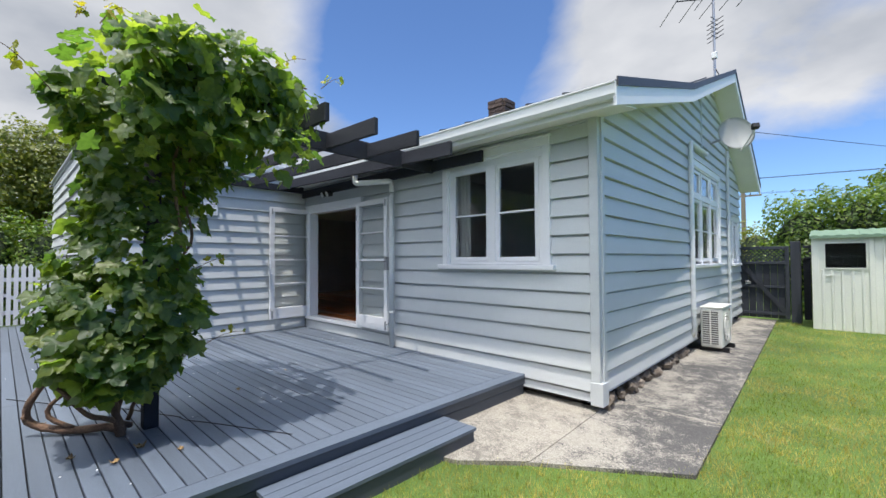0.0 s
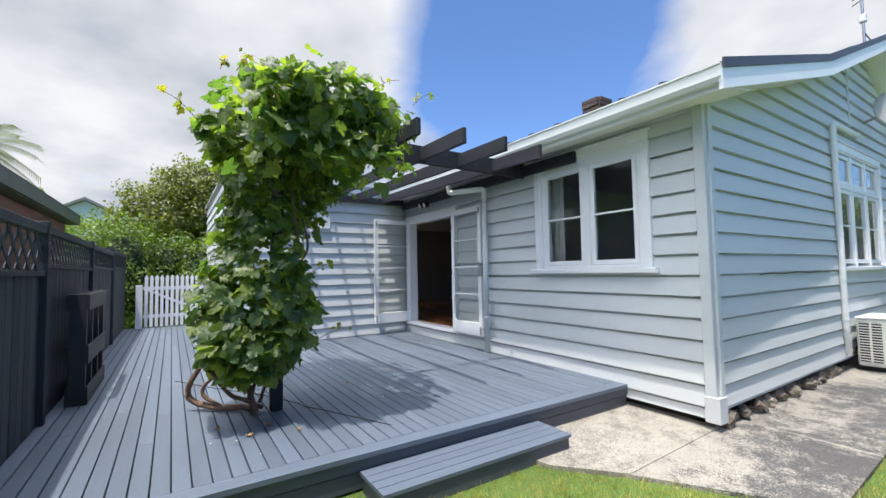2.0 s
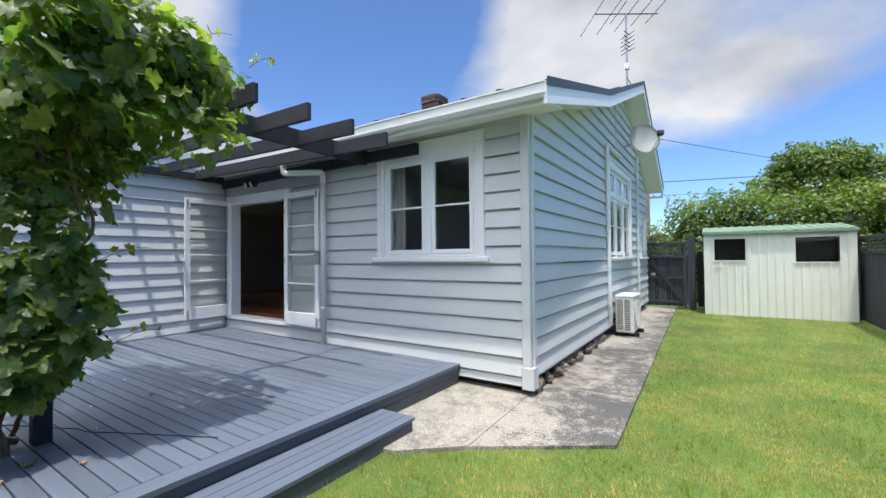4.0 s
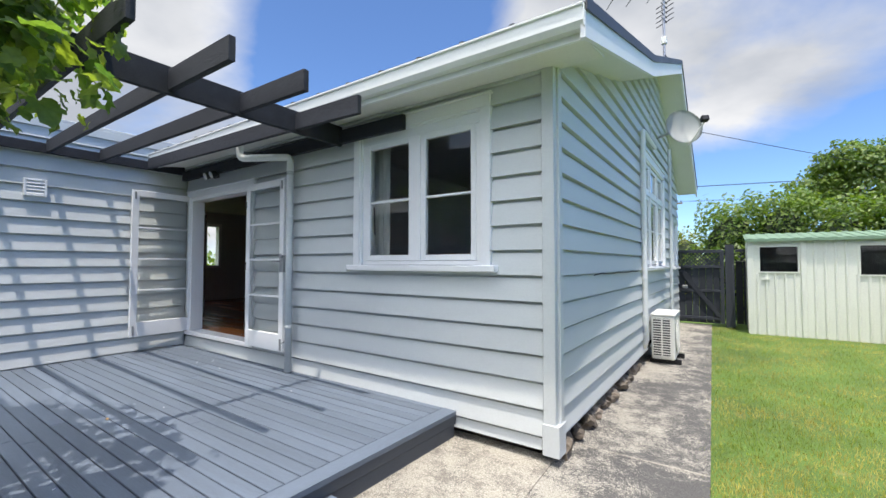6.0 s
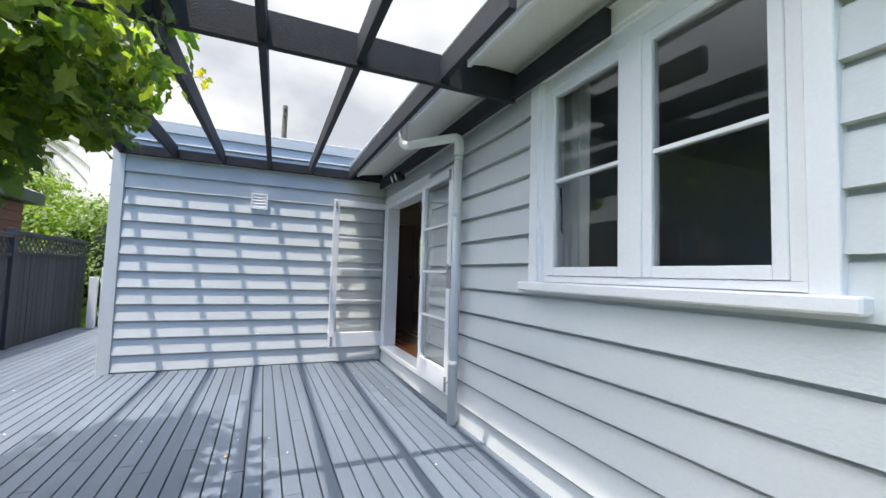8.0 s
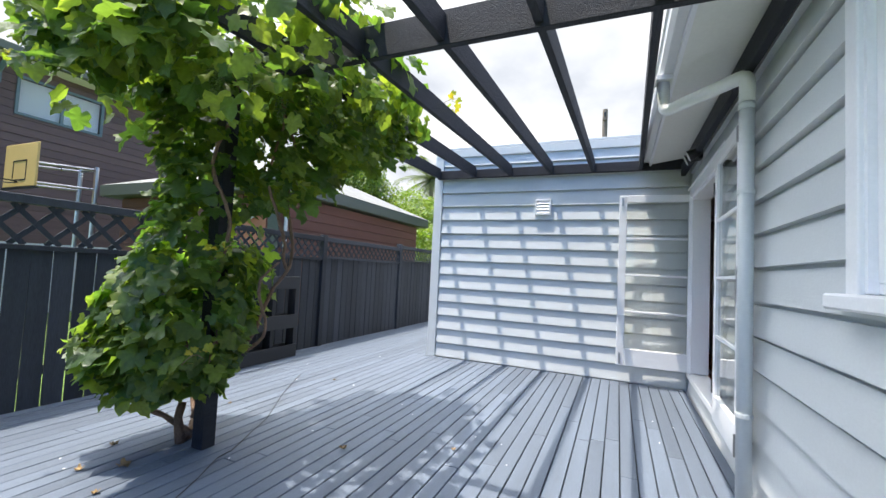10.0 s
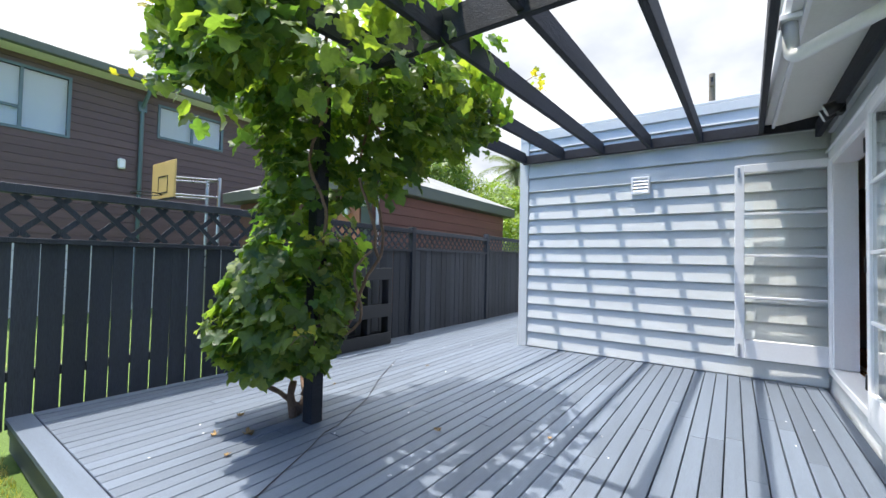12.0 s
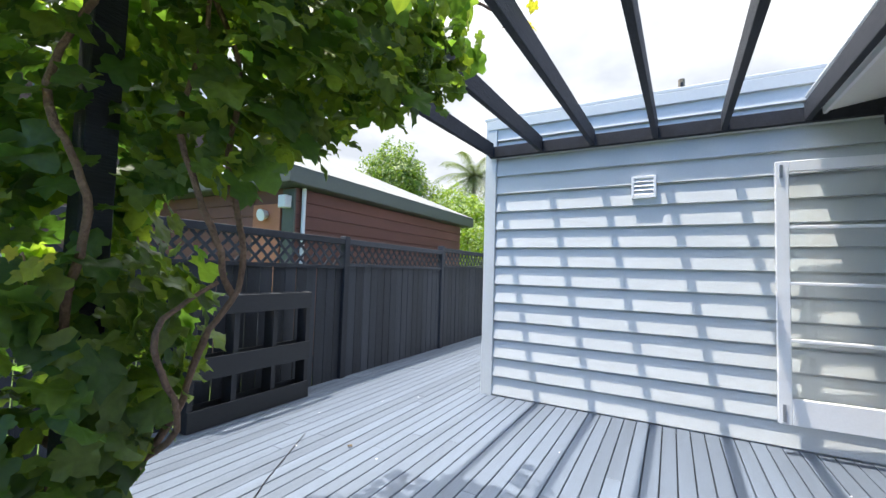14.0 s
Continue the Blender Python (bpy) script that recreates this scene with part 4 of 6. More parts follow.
an = thing("tv_aerial", (-1.30, 8.5, 4.8), "metal television aerial on a mast above the gable", "aerial")
part("mast", tube(bmesh.new(), [(-1.30, 8.5, 4.72), (-1.30, 8.5, 6.22)], 0.018, 8), STEEL, an)
rd, fd = Vector((0.833, 0.553, 0)), Vector((-0.553, 0.833, 0))
top = Vector((-1.30, 8.5, 6.20))
part("boom", tube(bmesh.new(), [top - rd * 0.62, top + rd * 0.62], 0.011, 6), DARK_METAL, an)
for k, (o, ln) in enumerate(((-0.6, 0.95), (-0.28, 0.85), (-0.16, 0.4), (0.05, 0.75), (0.3, 0.5), (0.56, 0.42))):
    c = top + rd * o + Vector((0, 0, 0.015))
    part("element", tube(bmesh.new(), [c - fd * ln, c + fd * ln * 0.9], 0.007, 5), DARK_METAL, an)
bm = bmesh.new()
for k in range(5):
    c = Vector((-1.30, 8.5, 5.48 + 0.08 * k))
    tube(bm, [c - rd * 0.10 - fd * 0.12, c + rd * 0.12 + fd * 0.12 + Vector((0, 0, 0.05))], 0.007, 5)
    tube(bm, [c + rd * 0.10 - fd * 0.12, c - rd * 0.06 + fd * 0.12 + Vector((0, 0, -0.04))], 0.007, 5)
part("small_array", bm, DARK_METAL, an)
part("clamp", boxes(((-1.34, 8.46, 5.10), (-1.26, 8.54, 5.22)), bevel=0.01), PIPE_WHITE, an)

# ---------------------------------------------------------------- ground
bm = bmesh.new()
prism(bm, [(-400, -400), (400, -400), (400, 400), (-400, 400)], -0.05, 0.0)
tagged(part("ground", bm, LAWN), "mown lawn with dry straw patches", "lawn", kind="structure")
bm = bmesh.new()
prism(bm, [(-2.56, 2.15), (-2.0, 2.28), (-1.60, 2.62), (-1.64, 4.12), (-2.6, 4.12)], 0.0, 0.034)
tagged(part("pavement", bm, CONC_LIGHT), "pale worn concrete slab beside the deck", "paving", kind="structure")
for y0, y1 in ((3.3, 4.42), (4.45, 8.9), (8.93, 12.92)):
    bm = bmesh.new()
    xr = lambda y: -0.61 - 0.025 * (y - 3.3)
    poly = [(-1.585, 2.63), (xr(3.3), 3.26), (xr(y1), y1), (-1.625, y1)] if y0 == 3.3 else [(-1.80, y0), (xr(y0), y0), (xr(y1), y1), (-1.80, y1)]
    prism(bm, poly, 0.0, 0.030)
    tagged(part("pavement", bm, CONC_DARK), "dark weathered concrete path with pale worn patches", "paving", kind="structure")
bm = boxes(((-1.80, 4.423, 0.0), (-0.64, 4.447, 0.031)))
prism(bm, [(-1.606, 2.63), (-1.574, 2.63), (-1.614, 4.1), (-1.648, 4.1)], 0.0, 0.038)
tagged(part("paving_joint", bm, CONC_LIGHT), "pale crumbling joint between slabs", "joint", kind="structure")

# rocks along the gable foot
random.seed(5)


def rock_mesh(seed, size):
    rnd = random.Random(seed)
    bm = bmesh.new()
    bmesh.ops.create_icosphere(bm, subdivisions=2, radius=size)
    off = Vector((rnd.random() * 50, rnd.random() * 50, 0))
    for v in bm.verts:
        v.co *= 0.75 + 0.55 * noise.noise(v.co * (1.3 / size) + off)
        v.co.z *= 0.75
    return data("rock", bm, ROCK)


rocks = [rock_mesh(k, 0.10) for k in range(5)]
for k in range(26):
    y = 4.16 + 0.125 * k + random.uniform(-0.04, 0.04)
    ob = new("rock", rocks[k % 5])
    ob.matrix_basis = pose(-1.63 + random.uniform(-0.03, 0.05), y, 0.08, random.uniform(0, 40), random.uniform(0, 40), random.uniform(0, 360)) @ Matrix.Scale(random.uniform(0.7, 1.3), 4)
    tagged(ob, "rough brown basalt stone under the wall's foot", "rock", "stones along the footing")

# ---------------------------------------------------------------- deck
DECK_Z = 0.26
deck_edge = lambda y: -2.48 - 0.020 * (3.95 - y)
deck = thing("deck", (-5, 1.5, 0), "blue-grey painted timber deck with long boards", "deck")
# no separate joists: a black slab paints in the shade below the boards
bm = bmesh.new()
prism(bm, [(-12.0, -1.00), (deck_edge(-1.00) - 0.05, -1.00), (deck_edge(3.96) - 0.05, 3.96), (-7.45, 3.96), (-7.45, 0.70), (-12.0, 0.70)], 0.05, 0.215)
part("frame", bm, AC_DARK, deck, "black slab standing in for the shade under the boards")
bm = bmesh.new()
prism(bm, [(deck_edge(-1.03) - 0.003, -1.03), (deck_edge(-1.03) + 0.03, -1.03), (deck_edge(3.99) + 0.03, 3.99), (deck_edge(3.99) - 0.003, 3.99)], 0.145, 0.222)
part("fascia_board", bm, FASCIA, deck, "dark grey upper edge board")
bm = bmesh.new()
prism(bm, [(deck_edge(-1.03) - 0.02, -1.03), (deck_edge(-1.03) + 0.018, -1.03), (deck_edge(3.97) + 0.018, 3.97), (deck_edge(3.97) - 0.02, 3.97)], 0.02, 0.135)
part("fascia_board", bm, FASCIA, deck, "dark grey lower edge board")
bm = bmesh.new()
e0, e1 = deck_edge(-1.03), deck_edge(3.985)
prism(bm, [(e0 - 0.09, -1.03), (e0 + 0.045, -1.03), (e1 + 0.045, 3.985), (e1 - 0.09, 3.985)], 0.226, DECK_Z)
part("edge_board", bm, DECK_Y, deck)
st = thing("deck_step", (-2.3, 1.9, 0), "low blue-grey timber step in front of the deck", "step")
sx = lambda y: deck_edge(y) + 0.035
for k in range(4):
    bm = bmesh.new()
    o0, o1 = 0.012 + 0.094 * k, 0.012 + 0.094 * k + 0.088
    prism(bm, [(sx(0.98) + o0, 0.98), (sx(0.98) + o1, 0.98), (sx(2.64) + o1, 2.64), (sx(2.64) + o0, 2.64)], 0.125, 0.150)
    part("board", bm, DECK_Y, st)
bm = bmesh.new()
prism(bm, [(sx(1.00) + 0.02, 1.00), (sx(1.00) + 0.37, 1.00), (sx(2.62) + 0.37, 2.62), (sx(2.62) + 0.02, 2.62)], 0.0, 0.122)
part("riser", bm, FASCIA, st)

# ---------------------------------------------------------------- pergola
pg = thing("pergola", (-3.87, 0.75, DECK_Z), "charcoal-stained timber pergola over the deck", "pergola")
part("post", boxes(((-3.88, 0.66, DECK_Z), (-3.78, 0.76, 2.93)), bevel=0.004), PERGOLA, pg)
part("beam", boxes(((-3.885, 0.35, 2.745), (-3.84, 3.93, 2.95)), bevel=0.004), PERGOLA, pg)
part("wall_plate", boxes(((-7.440, 0.72, 2.865), (-7.385, 3.93, 2.985)), bevel=0.004), PERGOLA, pg)
part("ledger", boxes(((-7.37, 3.885, 2.765), (-2.975, 3.934, 2.905)), bevel=0.004), PERGOLA, pg)
for y0, y1, x1 in ((0.75, 0.75, -2.975), (1.30, 1.25, -2.975), (1.82, 1.76, -2.975), (2.373, 2.28, -2.975), (2.90, 2.818, -2.975), (3.455, 3.352, -2.99)):
    bm = bmesh.new()
    a = [bm.verts.new((-7.384, y0 + s, z)) for s, z in ((-0.0225, 2.872), (0.0225, 2.872), (0.0225, 3.02), (-0.0225, 3.02))]
    b = [bm.verts.new((x1, y1 + s, z)) for s, z in ((-0.0225, 2.745), (0.0225, 2.745), (0.0225, 2.902), (-0.0225, 2.902))]
    bm.faces.new(a); bm.faces.new(b)
    for i in range(4):
        bm.faces.new((a[i], a[(i + 1) % 4], b[(i + 1) % 4], b[i]))
    bmesh.ops.bevel(bm, geom=bm.edges[:], offset=0.003, segments=1, affect="EDGES")
    part("rafter", bm, PERGOLA, pg)


# ---------------------------------------------------------------- fences
random.seed(11)


def lattice(bm, m, u0, u1, z0, z1, pitch=0.10, w=0.030):
    """Two layers of crossed laths in a panel."""
    h = z1 - z0
    for layer, sgn in ((0.004, 1), (-0.006, -1)):
        u = u0 - h
        while u < u1:
            a, b = (u, z0), (u + h, z1)
            # clip to the panel
            if a[0] < u0:
                a = (u0, z0 + (u0 - u))
            if b[0] > u1:
                b = (u1, z0 + (u1 - u))
            if b[0] - a[0] > 0.02:
                za, zb = (a[1], b[1]) if sgn > 0 else (z0 + z1 - a[1], z0 + z1 - b[1])
                o = w * 0.7
                vs = []
                for n in (layer, layer + 0.008):
                    vs += [bm.verts.new(m @ Vector(p)) for p in ((a[0] - o * 0.5, n, za + o * 0.5 * sgn), (a[0] + o * 0.5, n, za - o * 0.5 * sgn), (b[0] + o * 0.5, n, zb - o * 0.5 * sgn), (b[0] - o * 0.5, n, zb + o * 0.5 * sgn))]
                for f in ((0, 1, 2, 3), (7, 6, 5, 4), (0, 4, 5, 1), (1, 5, 6, 2), (2, 6, 7, 3), (3, 7, 4, 0)):
                    bm.faces.new([vs[i] for i in f])
            u += pitch * 1.414
    return bm


PALING = {}


def paling_mesh(h):
    if h not in PALING:
        PALING[h] = data("paling", boxes(((-0.0690, -0.009, 0), (0.0690, 0.009, h)), bevel=0.003), FENCE)
    return PALING[h]


def fence_bay(name, m, u0, u1, z0, ztop, lat, label, group, step=0.148, posts=True, cap=0.07, pitch=0.10, lath=0.030):
    """Palings up to the lattice, a lattice strip, a cap rail, a post at each end; n is the side that is seen."""
    fe = thing(name, tuple(m @ Vector(((u0 + u1) / 2, 0, z0))), label, "fence", group)
    zl = ztop - lat
    u = u0 + step / 2
    while u < u1 - 0.03:
        piece("paling", paling_mesh(round(zl - z0 - 0.02, 2)), m @ Matrix.Translation((u, -0.01 + random.uniform(-0.003, 0.003), z0 + random.uniform(0, 0.012))) @ pose(0, 0, 0, 0, random.uniform(-0.25, 0.25), 0), fe)
        u += step
    part("rail", boxes(((u0, -0.02, zl - 0.02), (u1, 0.03, zl + 0.022)), bevel=0.004, m=m), FENCE, fe)
    part("back_rail", boxes(((u0, -0.07, z0 + 0.35), (u1, -0.022, z0 + 0.42)), m=m), FENCE, fe)
    part("cap_rail", boxes(((u0, -0.035, ztop - cap), (u1, 0.035, ztop)), bevel=0.004, m=m), FENCE, fe)
    part("lattice_panel", lattice(bmesh.new(), m, u0 + 0.05, u1 - 0.05, zl + 0.022, ztop - cap, pitch, lath), FENCE, fe)
    if posts:
        part("post", boxes(((u1 - 0.045, -0.05, 0), (u1 + 0.045, 0.045, ztop + 0.03)), bevel=0.005, m=m), FENCE, fe)
    return fe


SIDE_FENCE = plane_of("x", -1.03, 1)
lab = "black-stained paling fence bay with a lattice top"
for u0, u1, top, lat in ((0.3, 2.75, 1.92, 0.40), (-2.15, 0.3, 1.92, 0.40), (-4.6, -2.15, 1.94, 0.41), (-7.05, -4.6, 1.95, 0.35), (-9.5, -7.05, 1.95, 0.32), (-12.3, -9.5, 2.0, 0.33)):
    fence_bay("fence", SIDE_FENCE, u0, u1, 0.02 if u0 > -2.7 else 0.16, top, lat, lab, "black side fence bays", pitch=0.16 if u0 > -5 else 0.10, lath=0.040 if u0 > -5 else 0.030)
EAST_FENCE = plane_of("y", 2.72, -1)
for u0 in (-1.2, 1.55, 4.3, 7.05, 9.8):
    fence_bay("fence", EAST_FENCE, u0, u0 + 2.75, 0.02, 1.85, 0.36, "tall black paling fence bay along the lawn", "black lawn fence bays")
BACK_FENCE = plane_of("x", 13.4, -1)
for u0, u1 in ((-0.35, 2.7),):
    fence_bay("fence", BACK_FENCE, u0, u1, 0.02, 1.86, 0.32, "black paling fence bay behind the shed", "black back fence bays")

# side gate
gt = thing("side_gate", (-1.05, 12.85, 0.03), "black ledged and braced gate with a lattice top", "gate")
GATE = plane_of("x", 12.85, -1)
part("gate_frame", boxes(((-1.60, 0.0, 0.08), (-1.52, 0.045, 1.84)), ((-0.66, 0.0, 0.08), (-0.58, 0.045, 1.84)), ((-1.52, 0.0, 1.76), (-0.66, 0.045, 1.84)), ((-1.52, 0.0, 1.40), (-0.66, 0.045, 1.47)), ((-1.52, 0.002, 0.82), (-0.66, 0.045, 0.88)), ((-1.52, 0.002, 0.16), (-0.66, 0.045, 0.23)), bevel=0.004, m=GATE), FENCE, gt)
for k in range(6):
    part("board", boxes(((-1.52 + 0.1435 * k, -0.02, 0.08), (-1.52 + 0.1435 * k + 0.136, -0.002, 1.40)), m=GATE), FENCE, gt)
bm = bmesh.new()
prism(bm, [(-1.52, 1.40), (-1.44, 1.40), (-0.66, 0.30), (-0.66, 0.23), (-0.72, 0.23), (-1.52, 1.32)], 12.80, 12.828, "y")
part("brace", bm, FENCE, gt)
part("lattice_panel", lattice(bmesh.new(), GATE, -1.52, -0.66, 1.47, 1.76, 0.06, 0.024), FENCE, gt)
part("latch", boxes(((-1.44, 0.046, 0.90), (-1.33, 0.075, 0.98)), bevel=0.006, m=GATE), STEEL, gt)
gp = thing("gate_post", (-0.45, 12.85, 0), "thick black square gate post", "post")
part("shaft", boxes(((-0.56, 12.80, 0), (-0.38, 13.35, 1.95)), bevel=0.006), FENCE, gp)
tagged(part("gate_side_post", boxes(((-1.68, 12.6, 0), (-1.61, 12.9, 1.9)), bevel=0.004), FENCE), "black hinge post against the house corner", "post")

# picket gate at the end of the deck
pk = thing("picket_gate", (-11.9, 0.0, 0.26), "white picket gate with pointed tops across the deck", "gate")
bm = bmesh.new()
prism(bm, [(-0.033, 0.0), (0.033, 0.0), (0.033, 1.12), (0.042, 1.16), (0.0, 1.24), (-0.042, 1.16), (-0.033, 1.12)], -0.009, 0.009, "x")
pm = data("picket", bm, WHITE)
for k in range(14):
    piece("picket", pm, pose(-11.9, -0.60 + 0.103 * k, 0.285), pk)
bm = boxes(((-11.94, -0.66, 0.50), (-11.912, 0.78, 0.58)), ((-11.94, -0.66, 1.16), (-11.912, 0.78, 1.24)))
part("rail", bm, WHITE, pk)
bm = bmesh.new()
prism(bm, [(-0.62, 1.16), (-0.52, 1.16), (0.62, 0.60), (0.62, 0.58), (0.50, 0.58)], -11.94, -11.913, "x")
part("brace", bm, WHITE, pk)
part("side_board", boxes(((-11.89, -0.80, 0.26), (-11.80, -0.67, 1.28)), bevel=0.004), WHITE, pk)

# pallet leaning on the fence
pl = thing("pallet_planter", (-5.9, -0.74, 0.26), "black-stained pallet standing against the fence", "pallet")
PF = plane_of("x", -0.77, 1)
x0, x1 = -6.30, -5.08
for z0, z1 in ((0.265, 0.43), (0.65, 0.83), (1.17, 1.33)):
    part("front_board", boxes(((x0, -0.02, z0), (x1, 0.0, z1)), bevel=0.003, m=PF), BLACK, pl)
    part("back_board", boxes(((x0, -0.17, z0), (x1, -0.15, z1)), bevel=0.003, m=PF), BLACK, pl)
for u in (x0, x0 + 0.40, x0 + 0.80, x1 - 0.05):
    part("stringer", boxes(((u, -0.15, 0.262), (u + 0.05, -0.02, 1.332)), bevel=0.003, m=PF), BLACK, pl)
part("shelf", boxes(((x0 + 0.05, -0.149, 0.65), (x1 - 0.05, -0.021, 0.665)), m=PF), BLACK, pl)

# ---------------------------------------------------------------- shed
sh = thing("garden_shed", (1.05, 12.7, 0), "off-white ribbed steel garden shed with a green roof edge", "shed")
SHEDM = plane_of("x", 12.08, -1)
SX0, SX1 = -0.15, 2.60
w1, w2 = (0.06, 0.68, 1.34, 1.86), (1.60, 2.34, 1.30, 1.86)
bm = bmesh.new()
for a, b, c, d in pieces_round(SX0, SX1, 0.0, 2.0, [w1, w2]):
    box(bm, (a, -0.03, c), (b, 0, d), 0, SHEDM)
part("front_wall", bm, SHED, sh)
part("side_wall", boxes(((SX0, 12.111, 0), (SX0 + 0.03, 13.3, 2.0)), ((SX1 - 0.03, 12.111, 0), (SX1, 13.3, 2.0)), ((SX0 + 0.031, 13.27, 0), (SX1 - 0.031, 13.3, 2.1))), SHED, sh)
u = SX0 + 0.16
while u < SX1 - 0.1:
    hi = 1.30 if (w1[0] - 0.06 < u < w1[1] + 0.06 or w2[0] - 0.06 < u < w2[1] + 0.06) else 1.98
    bm = bmesh.new()
    prism(bm, [(u - 0.025, 12.079), (u - 0.012, 12.06), (u + 0.012, 12.06), (u + 0.025, 12.079)], 0.02, hi)
    part("rib", bm, SHED, sh)
    u += 0.155
for w in (w1, w2):
    a, b, c, d = w
    fr = part("window_frame", boxes(((a - 0.03, -0.02, c - 0.03), (a, 0.02, d + 0.03)), ((b, -0.02, c - 0.03), (b + 0.03, 0.02, d + 0.03)), ((a, -0.02, c - 0.03), (b, 0.025, c)), ((a, -0.02, d), (b, 0.02, d + 0.03)), m=SHEDM), SHED, sh)
    g = part("pane", boxes(((a, -0.01, c), (b, -0.006, d)), m=SHEDM), GLASS, fr)
    # black sheet added behind the pane for the unlit inside of the shed
    part("dark_lining", boxes(((a - 0.02, -0.30, c - 0.1), (b + 0.02, -0.28, d + 0.1)), m=SHEDM), AC_DARK, sh)
for a, b, n1 in ((SX0 - 0.012, SX0 + 0.10, 0.028), (SX1 - 0.10, SX1 + 0.012, 0.028), (0.725, 0.78, 0.032)):
    part("corner_post" if n1 < 0.03 else "door_jamb", boxes(((a, 0.0, 0), (b, n1, 1.98)), bevel=0.004, m=SHEDM), SHED, sh)
part("door_handle", boxes(((0.08, 0.0, 1.16), (0.23, 0.03, 1.19)), m=SHEDM), SHED, sh)
bm = bmesh.new()
prism(bm, [(12.0, 2.0), (13.42, 2.18), (13.42, 2.21), (12.0, 2.03)], SX0 - 0.04, SX1 + 0.04, "x")
part("roof", bm, SHED_GREEN, sh)
bm = bmesh.new()
u = SX0
while u < SX1:
    prism(bm, [(11.99, 2.031), (13.40, 2.211), (13.40, 2.222), (11.99, 2.043)], u, u + 0.10, "x")
    u += 0.19
part("roof_rib", bm, SHED_GREEN, sh)
part("fascia", boxes(((SX0 - 0.04, 0.085, 1.975), (SX1 + 0.04, 0.10, 2.03)), m=SHEDM), SHED_GREEN, sh)

# ---------------------------------------------------------------- the vine
rng = np.random.default_rng(4)
# half outline of a five-lobed leaf, stalk at the origin, tip along +y
LOBES = [(0.0, 0.02), (0.10, -0.14), (0.27, -0.16), (0.40, 0.0), (0.38, 0.14), (0.52, 0.28), (0.47, 0.48), (0.30, 0.46), (0.24, 0.66), (0.12, 0.78), (0.0, 0.92)]


def leaf_arrays(cup=0.12, fold=0.25, wave=0.05, seed=0):
    r = np.random.default_rng(seed)
    half = np.array(LOBES)
    half = half + r.normal(0, 0.018, half.shape) * (half[:, :1] > 0)
    out = np.vstack([half, (half * (-1, 1))[-2:0:-1]])
    mid = np.array([0.0, 0.30])
    n = len(out)
    pts = np.vstack([mid[None], mid + (out - mid) * 0.55, out])
    ang = np.arctan2(pts[:, 0], pts[:, 1] - 0.3)
    d = np.hypot(pts[:, 0], pts[:, 1] - 0.3)
    z = -cup * d ** 2 * 1.6 - fold * 0.25 * (pts[:, 1] ** 2) + np.abs(pts[:, 0]) * 0.16 + 0.05 * d * np.cos(5 * ang) + wave * r.normal(0, 1, len(pts)) * (d > 0.3)
    z[0] = 0
    v = np.column_stack([pts, z])
    f = [(0, 1 + i, 1 + (i + 1) % n) for i in range(n)]
    for i in range(n):
        a, b = 1 + i, 1 + (i + 1) % n
        f += [(a, a + n, b + n), (a, b + n, b)]
    return v, np.array(f)


LEAVES = [leaf_arrays(seed=k, cup=0.08 + 0.05 * (k % 3), fold=0.2 + 0.15 * (k % 4)) for k in range(6)]


def frames_for(normals, r, hang=0.8):
    """Turns for leaves that face along the normals with their tips hanging."""
    n = normals / np.linalg.norm(normals, axis=1)[:, None]
    tip = np.column_stack([r.normal(0, 0.45, len(n)), r.normal(0, 0.45, len(n)), -hang * np.ones(len(n))])
    tip = tip - n * (tip * n).sum(1)[:, None]
    tip /= np.linalg.norm(tip, axis=1)[:, None]
    side = np.cross(tip, n)
    return np.stack([side, tip, n], axis=2)


def joined_leaves(name, pos, turn, size, kinds, material, parent):
    vs, fs, base = [], [], 0
    for k, (v, f) in enumerate(LEAVES):
        idx = np.where(kinds == k)[0]
        if not len(idx):
            continue
        w = np.einsum("nij,vj->nvi", turn[idx], v) * size[idx, None, None] + pos[idx, None, :]
        vs.append(w.reshape(-1, 3))
        ff = f[None] + (np.arange(len(idx)) * len(v))[:, None, None] + base
        fs.append(ff.reshape(-1, 3))
        base += len(idx) * len(v)
    me = bpy.data.meshes.new(name)
    me.from_pydata(np.vstack(vs).tolist(), [], np.vstack(fs).tolist())
    me.materials.append(material)
    me.polygons.foreach_set("use_smooth", [True] * len(me.polygons))
    return attach(new(name, me), parent)


